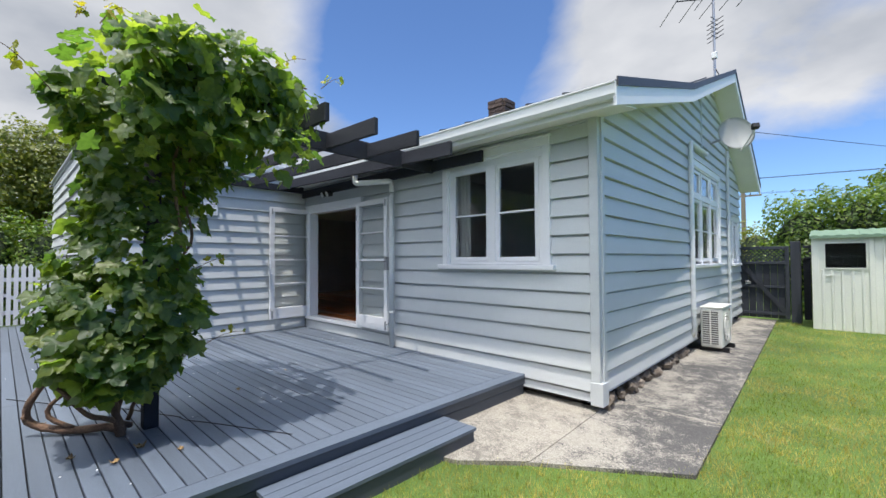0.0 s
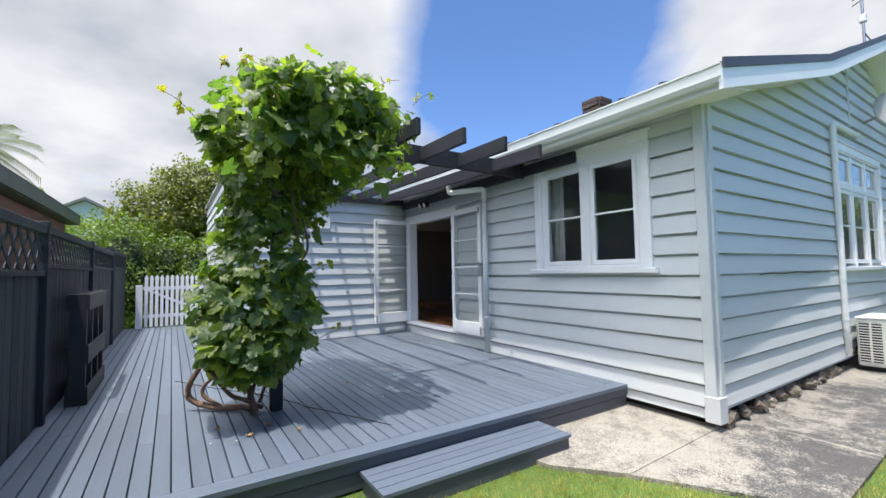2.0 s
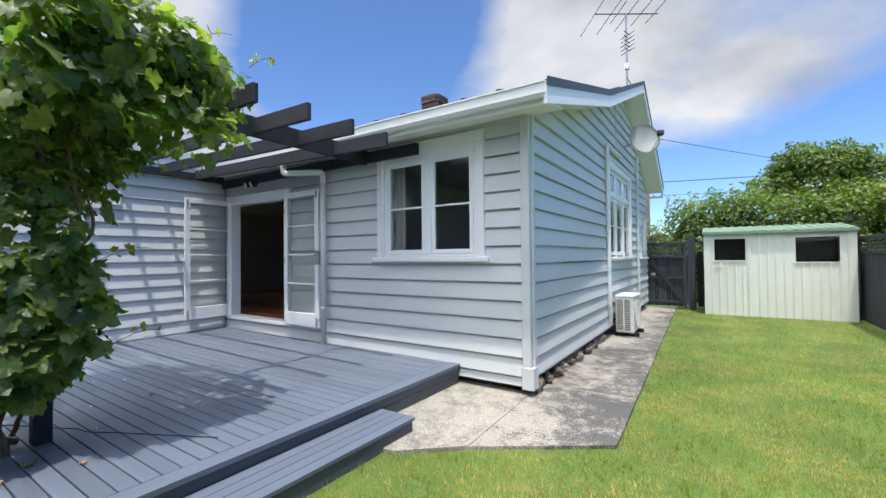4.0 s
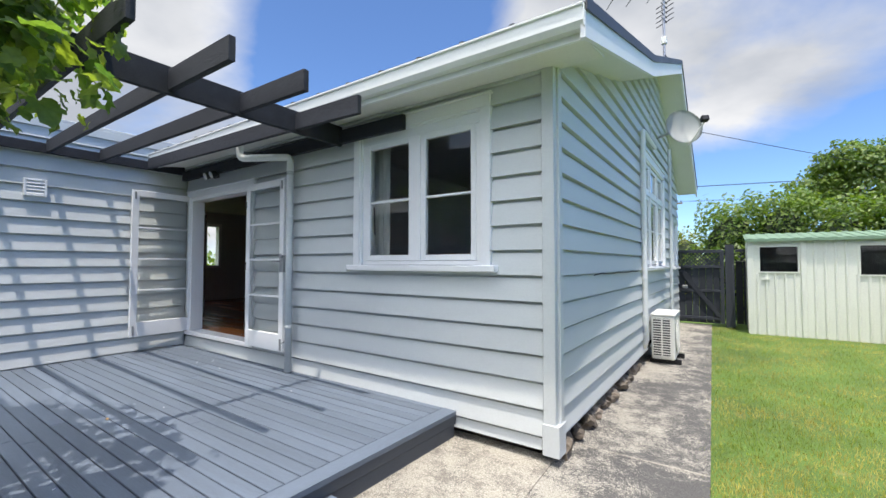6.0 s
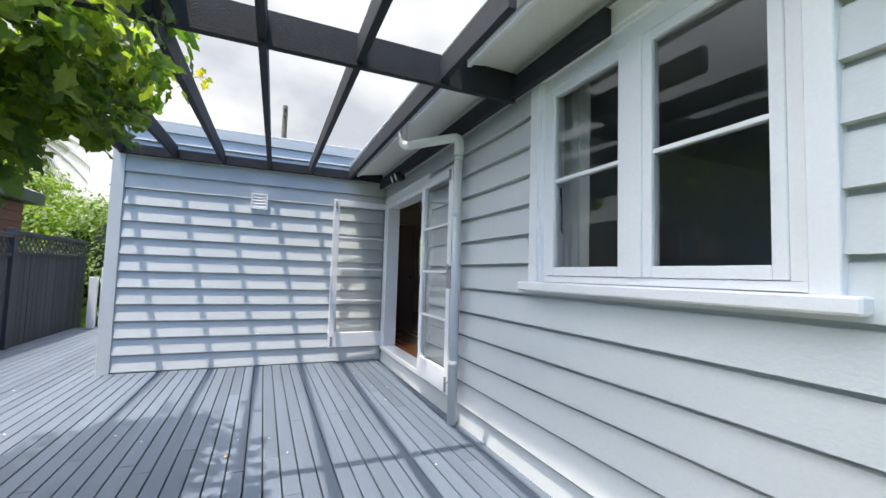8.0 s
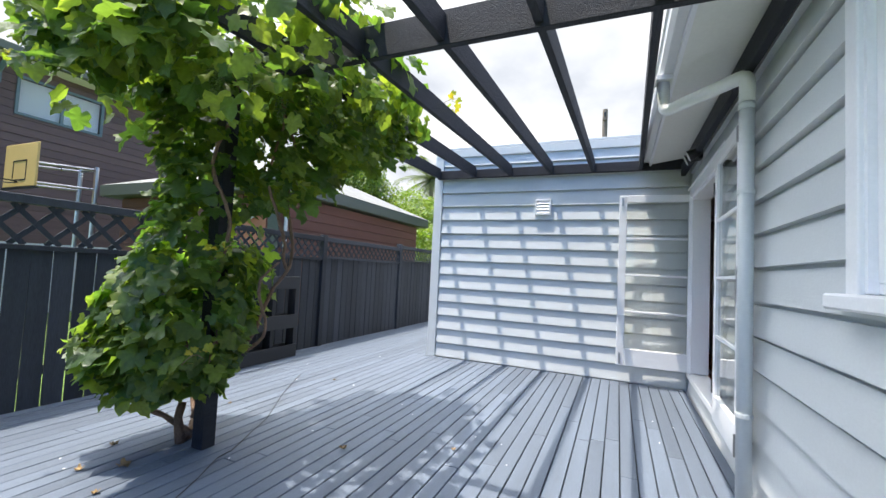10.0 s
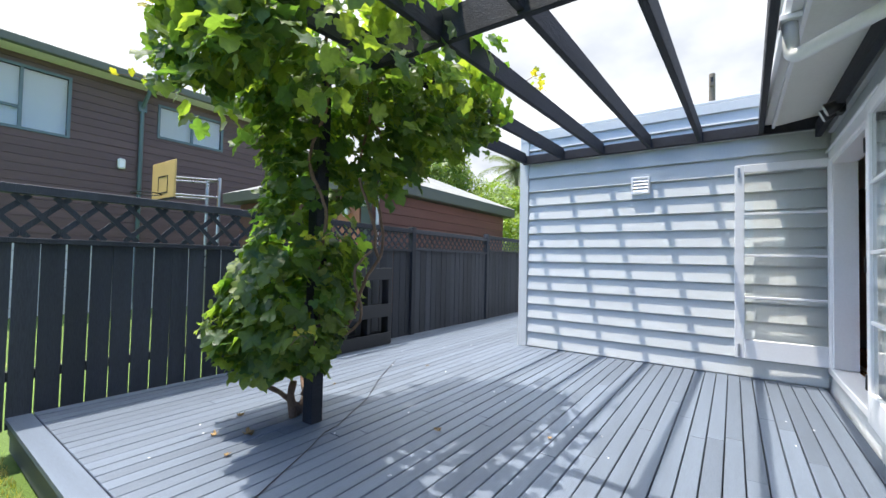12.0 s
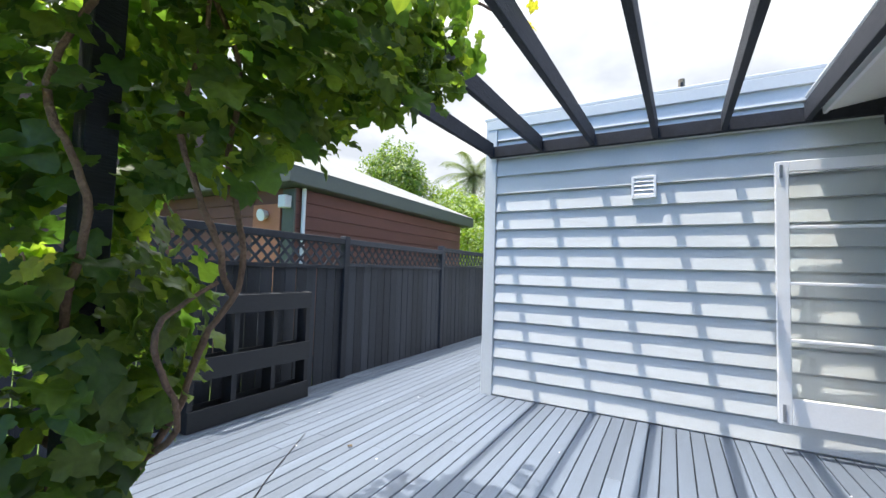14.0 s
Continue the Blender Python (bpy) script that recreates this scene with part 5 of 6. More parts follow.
def vine_points(n):
    """Places and outward directions: a ragged column round the post, a canopy over the pergola's corner."""
    pos, nor = [], []
    while len(pos) < n:
        pick = rng.random()
        if pick < 0.42:
            z = rng.uniform(0.65, 2.85)
            wide = np.interp(z, [0.58, 0.95, 1.3, 1.75, 2.1, 2.5, 2.85], [0.24, 0.48, 0.49, 0.36, 0.31, 0.40, 0.56])
            a = rng.uniform(0, 2 * math.pi)
            rad = wide * (0.50 + 0.5 * rng.random() ** 0.6) * (1 + 0.14 * math.sin(3 * a + 4 * z))
            cx, cy = np.interp(z, [0.9, 2.0], [-3.76, -3.90]), np.interp(z, [0.9, 2.0], [0.55, 0.64])
            p = np.array([cx + rad * math.cos(a), cy + rad * math.sin(a), z])
            if 1.6 < z < 2.55 and rng.random() < 0.40:
                continue
            # the side towards the doors is bare stems and post
            bare = math.cos(a - 1.9)
            if (bare > 0.45 and z > 1.0 and rng.random() < (0.25 if z < 1.7 else 0.55)) or (bare > 0.0 and 1.45 < z < 2.6 and rng.random() < 0.45):
                continue
            o = np.array([math.cos(a), math.sin(a), 0.95])
        elif pick < 0.51:
            # a fringe that hides the first rafter ends
            x, y = rng.uniform(-3.25, -2.82), rng.uniform(0.45, 1.52)
            z = rng.uniform(2.46 + 0.10 * noise.noise(Vector((x * 4, y * 4, 7))), 3.06 - 0.12 * abs(y - 0.8))
            p = np.array([x, y, z])
            o = np.array([0.9, 0.1, 0.5])
        elif pick < 0.66:
            # a hanging curtain beside the post, under the rafters
            x, y = rng.uniform(-5.25, -3.95), rng.uniform(0.75, 1.55)
            low = np.interp(x, [-5.25, -4.8, -4.3, -3.95], [2.62, 2.28, 2.00, 1.82]) + 0.12 * noise.noise(Vector((x * 4, y * 4, 3)))
            z = 2.95 - (2.95 - low) * rng.random() ** 1.05
            if z < 2.3:
                y = 0.75 + (y - 0.75) * 0.6
            p = np.array([x, y, z])
            o = np.array([0.3, 0.7, 0.8])
        else:
            x, y = rng.uniform(-5.75, -2.70), rng.uniform(-0.15, 1.95)
            # thins out towards the house and the wing
            d = math.hypot((x + 3.75) / ((2.0 if y > 1.1 else 1.5) if x < -3.75 else (1.08 if y > 0.6 else 0.85)), (y - 0.75) / (1.25 if y > 0.75 else 0.56))
            if d > 1 + 0.10 * noise.noise(Vector((x * 3, y * 3, 0))) or rng.random() < 0.05 + (0.40 if x < -3.75 else 0.10) * d * d:
                continue
            top = 3.30 - 0.34 * d * d + 0.10 * noise.noise(Vector((x * 2, y * 2, 5)))
            low = 2.70 + 0.12 * noise.noise(Vector((x * 3, y * 3, 9))) - 0.15 * (d > 0.5)
            if x < -4.4:
                low = 2.80
            elif x > -3.55:
                low -= 0.16
            t = rng.random()
            z = top if t < 0.45 else (low if t < 0.65 else low + (top - low) * rng.random())
            z += rng.normal(0, 0.05)
            p = np.array([x, y, z])
            o = np.array([(x + 3.8) * 0.8, (y - 0.75) * 0.8, 1.1 if z > 2.95 else 0.5])
        pos.append(p)
        nor.append(o + rng.normal(0, 0.58, 3))
    return np.array(pos), np.array(nor)


vine = thing("grape_vine", (-3.83, 0.62, DECK_Z), "lush green grape vine climbing the pergola post", "vine")
N = 4100
pos, nor = vine_points(N)
turn = frames_for(nor, rng)
size = 0.075 + 0.10 * rng.random(N) ** 1.4
kinds = rng.integers(0, 6, N)
# the leaves on the side of the deck are single parts, the rest is one mass
near = np.where((pos[:, 1] > 0.62) & (pos[:, 2] < 2.9))[0][:300]
rest = np.setdiff1d(np.arange(N), near)
joined_leaves("foliage", pos[rest], turn[rest], size[rest], kinds[rest], LEAF, vine)["kind"] = "stuff"
leaf_me = []
for v, f in LEAVES:
    me = bpy.data.meshes.new("leaf")
    me.from_pydata(v.tolist(), [], f.tolist())
    me.materials.append(LEAF_ONE)
    me.polygons.foreach_set("use_smooth", [True] * len(me.polygons))
    leaf_me.append(me)
for i in near:
    m = Matrix(turn[i].tolist()).to_4x4() @ Matrix.Scale(float(size[i]), 4)
    m.translation = pos[i]
    piece("leaf", leaf_me[kinds[i]], m, vine)
# young yellow tips and wisps on the top
tips = [(-3.22, 0.12, 2.56, 0.36, -0.25), (-2.95, 0.30, 2.92, 0.10, 0.10), (-3.45, 0.55, 3.20, 0.05, 0.12), (-3.2, 1.4, 3.10, 0.2, 0.2), (-3.55, 0.25, 3.18, 0.0, 0.05), (-5.35, 1.70, 2.98, -0.2, 0.08), (-5.1, 1.80, 2.95, -0.15, 0.15), (-3.02, 1.75, 3.0, 0.12, 0.15), (-3.5, 1.0, 0.9, 0.1, 0.30), (-3.65, 1.0, 1.5, 0.1, 0.3)]
for x, y, z, dx, dy in tips:
    pts = [(x + dx * k / 4, y + dy * k / 4, z + 0.14 * math.sin(k / 4 * 1.7) - 0.05 * k / 4) for k in range(5)]
    part("tendril", tube(bmesh.new(), pts, [0.0035, 0.003, 0.0025, 0.002, 0.0015], 5), BARK, vine)
tp, tn = [], []
for x, y, z, dx, dy in tips:
    for k in range(7):
        t = rng.uniform(0.2, 1.0)
        tp.append((x + dx * t + rng.normal(0, 0.03), y + dy * t + rng.normal(0, 0.03), z + 0.14 * math.sin(t * 1.7) - 0.05 * t + rng.normal(0, 0.02)))
        tn.append(rng.normal(0, 0.7, 3) + (0, 0, 0.6))
tp, tn = np.array(tp), np.array(tn)
joined_leaves("young_leaves", tp, frames_for(tn, rng), rng.uniform(0.035, 0.075, len(tp)), rng.integers(0, 6, len(tp)), YELLOW_LEAF, vine)["kind"] = "stuff"
tagged(vine.children[-1], "yellow-green young leaves")

# stems
def stem(pts, r0, r1, name="stem", seed=0, twist=0.026):
    pts = [Vector(p) for p in rounded(pts, 0.10, 3)]
    rnd = random.Random(seed)
    fine, ph = [], rnd.uniform(0, 6)
    for a, b in zip(pts, pts[1:]):
        k = max(1, int((b - a).length / 0.045))
        fine += [a.lerp(b, i / k) for i in range(k)]
    fine.append(pts[-1])
    run = 0.0
    out = []
    for i, p in enumerate(fine):
        run += (fine[i] - fine[i - 1]).length if i else 0
        w = twist * min(1, i / 4)
        out.append(p + Vector((math.sin(run * 9 + ph), math.cos(run * 7.5 + ph * 2), 0.4 * math.sin(run * 13))) * w + Vector((rnd.uniform(-1, 1), rnd.uniform(-1, 1), 0)) * 0.004)
    n = len(out)
    return part(name, tube(bmesh.new(), out, [(r0 + (r1 - r0) * i / (n - 1)) * rnd.uniform(0.9, 1.12) for i in range(n)], 7), BARK, vine, "", True)


stem([(-3.84, 0.57, 0.25), (-3.85, 0.56, 0.38), (-3.86, 0.55, 0.52)], 0.034, 0.024, "trunk", 1)
stem([(-3.86, 0.58, 0.29), (-3.98, 0.50, 0.30), (-4.14, 0.32, 0.30), (-4.27, 0.12, 0.33), (-4.30, 0.06, 0.50), (-4.22, 0.14, 0.68), (-4.05, 0.3, 0.72), (-3.9, 0.5, 0.9)], 0.032, 0.017, "stem", 2)
stem([(-4.12, 0.33, 0.31), (-4.22, 0.17, 0.42), (-4.10, 0.22, 0.58), (-3.98, 0.4, 0.68)], 0.017, 0.012, "stem", 3)
stem([(-3.90, 0.64, 0.30), (-3.80, 0.48, 0.42), (-3.66, 0.30, 0.52), (-3.6, 0.2, 0.75)], 0.022, 0.012, "stem", 4)
stem([(-3.92, 0.62, 0.34), (-3.78, 0.86, 0.9), (-3.80, 0.93, 1.5), (-3.72, 0.88, 2.1), (-3.80, 0.90, 2.75)], 0.016, 0.010, "stem", 5)
stem([(-3.92, 0.56, 0.40), (-4.15, 0.80, 0.95), (-4.28, 0.98, 1.45), (-4.22, 1.05, 2.0), (-4.10, 1.02, 2.8)], 0.016, 0.010, "stem", 6)
stem([(-4.28, 0.98, 1.45), (-4.05, 1.08, 1.75), (-4.02, 1.02, 2.3), (-4.08, 1.1, 2.8)], 0.013, 0.008, "stem", 7)
stem([(-4.0, 0.70, 0.70), (-4.05, 1.02, 1.02), (-3.95, 1.10, 1.40), (-4.2, 0.95, 1.5)], 0.013, 0.009, "stem", 8)
stem([(-3.85, 0.8, 2.98), (-4.3, 1.2, 3.02), (-4.9, 1.5, 3.05), (-5.5, 1.75, 3.05)], 0.014, 0.007, "stem", 9)
stem([(-3.85, 0.8, 2.99), (-3.5, 1.2, 3.08), (-3.15, 1.7, 3.0)], 0.014, 0.007, "stem", 10)

# bunches of unripe grapes
gb = bmesh.new()
bmesh.ops.create_icosphere(gb, subdivisions=1, radius=0.0095)
gv = np.array([v.co[:] for v in gb.verts])
gf = np.array([[v.index for v in f.verts] for f in gb.faces])
gb.free()
for x, y, z in ((-3.55, 1.02, 2.66), (-3.62, 1.25, 2.66), (-3.95, 1.15, 2.62), (-4.25, 1.35, 2.64), (-4.6, 1.45, 2.68), (-4.85, 1.5, 2.66), (-3.4, 0.95, 2.70), (-4.05, 1.35, 2.66)):
    k = 70
    h = rng.random(k)
    rr = 0.042 * (1 - h) ** 0.6 * np.sqrt(rng.random(k)) + 0.006
    a = rng.uniform(0, 2 * math.pi, k)
    c = np.column_stack([x + rr * np.cos(a), y + rr * np.sin(a), z - 0.17 * h])
    me = bpy.data.meshes.new("grape_bunch")
    me.from_pydata((gv[None] + c[:, None]).reshape(-1, 3).tolist(), [], (gf[None] + (np.arange(k) * len(gv))[:, None, None]).reshape(-1, 3).tolist())
    me.materials.append(GRAPE)
    for p in me.polygons:
        p.use_smooth = True
    tagged(attach(new("grape_bunch", me), vine), "bunch of small green grapes", kind="stuff")

vine.matrix_basis.translation += Vector((0.04, -0.045, 0))
cord = thing("cord", (-3.86, 0.93, DECK_Z), "thin dark cord trailing across the deck boards", "cord")
for run in (((-2.85, 1.40), (-3.19, 1.22), (-3.55, 1.06), (-3.75, 0.95), (-3.86, 0.92)), ((-3.86, 0.93), (-4.12, 0.80), (-4.42, 0.68), (-4.95, 0.32), (-5.60, -0.05))):
    part("strand", tube(bmesh.new(), [(x, y + 0.012 * math.sin(9 * x), DECK_Z + 0.005) for x, y in run], 0.0035, 5), DARK_METAL, cord)
# white petals
pm_ = bmesh.new()
bmesh.ops.create_icosphere(pm_, subdivisions=1, radius=0.011)
for v in pm_.verts:
    v.co.z *= 0.25
petal = data("petal", pm_, WHITE)
rp = random.Random(8)
for k in range(22):
    ob = new("petal", petal)
    ob.matrix_basis = pose(rp.uniform(-7.0, -2.8), rp.uniform(-0.4, 3.7), DECK_Z + 0.003, 0, 0, rp.uniform(0, 180)) @ Matrix.Diagonal((rp.uniform(0.5, 1.4), rp.uniform(0.4, 0.9), 1, 1))
    tagged(ob, "small white petal lying on the deck", "petal", "fallen petals")

# fallen leaves on the deck
for x, y, s, a in ((-3.42, 0.55, 0.075, 20), (-3.28, 0.42, 0.05, 150), (-3.55, 0.22, 0.05, 80), (-4.25, 1.55, 0.05, 200), (-4.6, 2.2, 0.03, 70), (-3.2, 0.75, 0.04, 300), (-5.6, 0.4, 0.035, 40), (-4.5, 0.15, 0.03, 120)):
    v, f = leaf_arrays(cup=-0.5, fold=-0.4, wave=0.10, seed=int(a))
    me = bpy.data.meshes.new("fallen_leaf")
    me.from_pydata(v.tolist(), [], f.tolist())
    me.materials.append(DEAD_LEAF)
    ob = new("fallen_leaf", me)
    ob.matrix_basis = pose(x, y, DECK_Z + 0.006, 0, 0, a) @ Matrix.Scale(s, 4)
    tagged(ob, "dry curled brown leaf lying on the deck", "leaf", "fallen leaves")

# ---------------------------------------------------------------- trees and hedges
QUAD = np.array([(0, 0, 0), (0.30, 0.5, 0.05), (0, 1, 0), (-0.30, 0.5, 0.05)])


def crown(name, blobs, count, leaf, material, parent, seed):
    """Many small leaves on the shells of uneven lumps; blobs: centre, radii."""
    r = np.random.default_rng(seed)
    vol = np.array([b[3] * b[4] + b[4] * b[5] + b[3] * b[5] for b in blobs])
    which = r.choice(len(blobs), count, p=vol / vol.sum())
    b = np.array(blobs)[which]
    d = r.normal(0, 1, (count, 3))
    d /= np.linalg.norm(d, axis=1)[:, None]
    lump = 1 + 0.22 * np.sin(d[:, 0] * 7 + b[:, 0] * 3) * np.sin(d[:, 1] * 6 + b[:, 1]) + 0.18 * np.sin(d[:, 2] * 9 + b[:, 2])
    rad = (0.62 + 0.42 * r.random(count) ** 0.5) * lump
    p = b[:, :3] + d * b[:, 3:6] * rad[:, None]
    ok = p[:, 2] > 0.05
    p, d = p[ok], d[ok]
    t = frames_for(d + r.normal(0, 0.6, d.shape) + (0, 0, 0.35), r, 0.5)
    s = leaf * r.uniform(0.6, 1.4, len(p))
    w = np.einsum("nij,vj->nvi", t, QUAD) * s[:, None, None] + p[:, None]
    me = bpy.data.meshes.new(name)
    me.from_pydata(w.reshape(-1, 3).tolist(), [], (np.arange(len(p) * 4).reshape(-1, 4)).tolist())
    me.materials.append(material)
    return tagged(attach(new(name, me), parent), kind="stuff")


def tree(name, at, height, label, blobs, count, leaf, material, seed, trunk=0.12):
    tr = thing(name, at, label, "tree")
    x, y, z = at
    rnd = random.Random(seed)
    part("trunk", tube(bmesh.new(), [(x, y, 0), (x + 0.05, y, height * 0.3), (x - 0.05, y + 0.05, height * 0.6), (x, y, height * 0.85)], [trunk, trunk * 0.8, trunk * 0.5, trunk * 0.15], 8), BARK, tr)
    for b in blobs:
        part("limb", tube(bmesh.new(), [(x, y, height * rnd.uniform(0.25, 0.45)), ((x + b[0]) / 2, (y + b[1]) / 2, b[2] * 0.8), (b[0], b[1], b[2])], [trunk * 0.5, trunk * 0.35, trunk * 0.1], 6), BARK, tr)
    crown("crown", blobs, count, leaf, material, tr, seed)
    return tr


def hedge(label, blobs, count, leaf, material, seed):
    c = blobs[len(blobs) // 2]
    hd = thing("hedge", (c[0], c[1], 0), label, "hedge")
    crown("foliage", blobs, count, leaf, material, hd, seed)
    # stems, plus solid dark balls whose colour stands in for shade inside the hedge
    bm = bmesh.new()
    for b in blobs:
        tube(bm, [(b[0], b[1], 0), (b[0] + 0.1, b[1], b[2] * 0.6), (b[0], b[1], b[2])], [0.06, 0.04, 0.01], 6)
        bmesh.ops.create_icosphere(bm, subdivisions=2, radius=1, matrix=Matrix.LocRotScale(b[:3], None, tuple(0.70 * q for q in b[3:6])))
    part("inner_growth", bm, mat("hedge_inner_shade", (0.02, 0.035, 0.012), 0.9, 0.4, 6, 40, 0.5), hd)
    return hd


# behind the shed
hedge("tall clipped green hedge behind the shed", [(-0.4 + 1.1 * k, 15.2 + 0.25 * math.sin(k * 2), 1.68 + 0.12 * math.sin(k * 1.7), 0.95, 1.0, 1.66 + 0.17 * math.sin(k * 2.3)) for k in range(7)], 46000, 0.11, HEDGE, 3)
hedge("olive-green shrubs beyond the gate", [(-2.8, 19.5, 1.3, 1.1, 1.1, 1.35), (-1.8, 18.6, 1.4, 0.9, 0.9, 1.45), (-3.6, 20.5, 1.2, 1.2, 1, 1.3)], 6000, 0.12, OLIVE, 4)
tree("tree", (2.9, 18.6, 0), 5.2, "leafy green tree with airy branches behind the hedge", [(3.0, 18.6, 4.0, 1.3, 1.2, 1.1), (1.9, 18.4, 3.7, 0.8, 0.8, 0.7), (4.3, 18.8, 3.9, 1.1, 1.1, 0.9), (2.6, 18.2, 4.7, 0.75, 0.7, 0.5), (3.7, 18.5, 4.6, 0.7, 0.7, 0.55)], 20000, 0.12, TREE_LEAF, 7)
hedge("olive-green shrubs beyond the lawn fence", [(4.6 + 0.3 * math.sin(k), 8.5 + 1.6 * k, 1.6, 1.0, 1.1, 1.5 + 0.2 * math.sin(k * 2)) for k in range(6)], 8000, 0.16, OLIVE, 14)
# beyond the picket gate
hedge("dense green hedge beyond the picket gate", [(-15.2 + 0.4 * math.sin(k * 2.1), -2.2 + 0.95 * k, 1.35 + 0.15 * math.sin(k * 1.3), 1.0, 0.85, 1.6 + 0.2 * math.sin(k * 1.9)) for k in range(6)], 24000, 0.105, HEDGE, 5)
tree("tree", (-17.5, 0.6, 0), 5.6, "large olive-green tree behind the hedge", [(-17.4, -0.2, 3.7, 1.5, 1.4, 1.3), (-17.5, 1.3, 4.2, 1.5, 1.4, 1.3), (-17.6, 0.5, 4.9, 1.2, 1.1, 0.8), (-17.3, 2.4, 3.6, 1.4, 1.2, 1.4), (-17.3, -0.9, 3.2, 1.0, 1.0, 0.9)], 30000, 0.12, OLIVE, 8, 0.2)
tree("shrub", (-17.8, -2.6, 0), 3.6, "bright yellow-green shrub behind the garage", [(-17.8, -2.6, 2.4, 1.0, 1.0, 1.3), (-18.4, -3.8, 2.6, 1.1, 1.1, 1.3), (-17.0, -3.6, 2.3, 0.9, 0.9, 1.1)], 8000, 0.12, LIME, 9, 0.08)
tree("tree", (-18.4, -8.6, 0), 7.0, "tall green tree behind the garage", [(-18.2, -8.4, 6.1, 1.2, 1.2, 1.1), (-17.6, -7.6, 5.4, 1.0, 1.0, 0.9), (-19.0, -9.4, 5.8, 1.3, 1.3, 1.2), (-18.4, -8.2, 4.9, 1.6, 1.6, 1.4)], 14000, 0.14, HEDGE, 13)
tree("tree", (-19.5, -5.6, 0), 5.6, "bright green tree behind the garage roof", [(-19.5, -5.6, 3.7, 1.5, 1.5, 1.4), (-18.4, -4.6, 3.3, 1.1, 1.1, 1.2), (-20.6, -6.8, 4.2, 1.5, 1.5, 1.4), (-19.0, -7.4, 3.6, 1.4, 1.4, 1.4)], 16000, 0.14, LIME, 10)
tree("shrub", (-14.6, 6.6, 0), 2.6, "green shrub outside the kitchen window", [(-14.6, 6.6, 1.6, 0.9, 1.2, 1.1)], 2500, 0.14, LIME, 12, 0.06)
# palm
pa = thing("palm_tree", (-23.0, -6.7, 0), "tall palm with drooping grey-green fronds", "palm tree")
part("trunk", tube(bmesh.new(), [(-23, -6.7, 0), (-23.05, -6.7, 3), (-23, -6.7, 6.7)], [0.16, 0.13, 0.11], 8), POLE, pa)
frond_mat = leafy("palm_frond", (0.075, 0.11, 0.055), (0.15, 0.17, 0.08), 0.2)
for k in range(26):
    a = 2.399 * k
    e = radians(70 - 4.6 * k)
    bm = bmesh.new()
    pts = []
    for i in range(8):
        t = i / 7
        rad = 2.2 * t * (0.55 + 0.45 * math.cos(e))
        pts.append(Vector((-23 + rad * math.cos(a), -6.7 + rad * math.sin(a), 6.7 + 2.2 * t * math.sin(e) - 1.1 * t * t)))
    tube(bm, pts, [0.02, 0.018, 0.016, 0.013, 0.01, 0.008, 0.006, 0.003], 4)
    for i in range(1, 8):
        for q in range(5):
            p = pts[i - 1].lerp(pts[i], q / 5)
            dd = (pts[i] - pts[i - 1]).normalized()
            sd_ = dd.cross(Vector((0, 0, 1))).normalized()
            for s in (-1, 1):
                tip = p + sd_ * s * 0.42 + dd * 0.25 - Vector((0, 0, 0.22))
                bm.faces.new([bm.verts.new(v) for v in (p - dd * 0.02, p + dd * 0.03, tip)])
    part("frond", bm, frond_mat, pa)

# ---------------------------------------------------------------- neighbours
ga = thing("garage", (-10.3, -4.4, 0), "red-brown weatherboard garage with a pale hipped roof", "garage")
GX0, GX1, GY0, GY1 = -12.5, -7.25, -6.6, -2.2
part("wall", boxes(((GX0, GY0, 0), (GX1, GY1, 2.72))), CLAD_RED, ga)
for k in range(7):
    z = 1.36 + 0.195 * k
    part("board", boxes(((GX0 - 0.01, GY1, z), (GX1 + 0.01, GY1 + 0.022, z + 0.185)), bevel=0.006), CLAD_RED, ga)
    part("board", boxes(((GX1, GY0, z), (GX1 + 0.022, -3.05, z + 0.185)), bevel=0.006), CLAD_RED, ga)
part("door_panel", boxes(((GX1 + 0.001, -3.05, 0), (GX1 + 0.03, -2.45, 2.5)), bevel=0.004), mat("faded_orange_door", (0.45, 0.17, 0.09), 0.6, 0.1, 3, 40, 0.05), ga)
part("corner_board", boxes(((GX1 + 0.001, -2.40, 0), (GX1 + 0.035, GY1 + 0.035, 2.7))), GREEN_TRIM, ga)
part("downpipe", tube(bmesh.new(), [(-7.36, -2.13, 0.2), (-7.36, -2.13, 2.72)], 0.03, 8), PIPE_WHITE, ga)
part("meter_box", boxes(((-7.24, -2.37, 2.42), (-7.10, -2.22, 2.60)), bevel=0.01), PIPE_WHITE, ga)
part("wall_lamp", tube(bmesh.new(), [(-7.215, -2.75, 2.35), (-7.12, -2.75, 2.33)], [0.06, 0.09], 12), PIPE_WHITE, ga)
part("fascia", boxes(((GX0 - 0.3, GY1 + 0.20, 2.74), (GX1 + 0.3, GY1 + 0.24, 2.96)), ((GX1 + 0.26, GY0 - 0.3, 2.74), (GX1 + 0.3, GY1 + 0.198, 2.96)), ((GX0 - 0.3, GY0 - 0.3, 2.74), (GX0 - 0.26, GY1 + 0.198, 2.96))), GREEN_TRIM, ga)
part("soffit", boxes(((GX0 - 0.258, GY0 - 0.3, 2.73), (GX1 + 0.258, GY1 + 0.198, 2.745))), GREEN_TRIM, ga)
bm = bmesh.new()
cs = [bm.verts.new(p) for p in ((GX0 - 0.3, GY0 - 0.3, 2.965), (GX1 + 0.3, GY0 - 0.3, 2.965), (GX1 + 0.3, GY1 + 0.25, 2.965), (GX0 - 0.3, GY1 + 0.25, 2.965))]
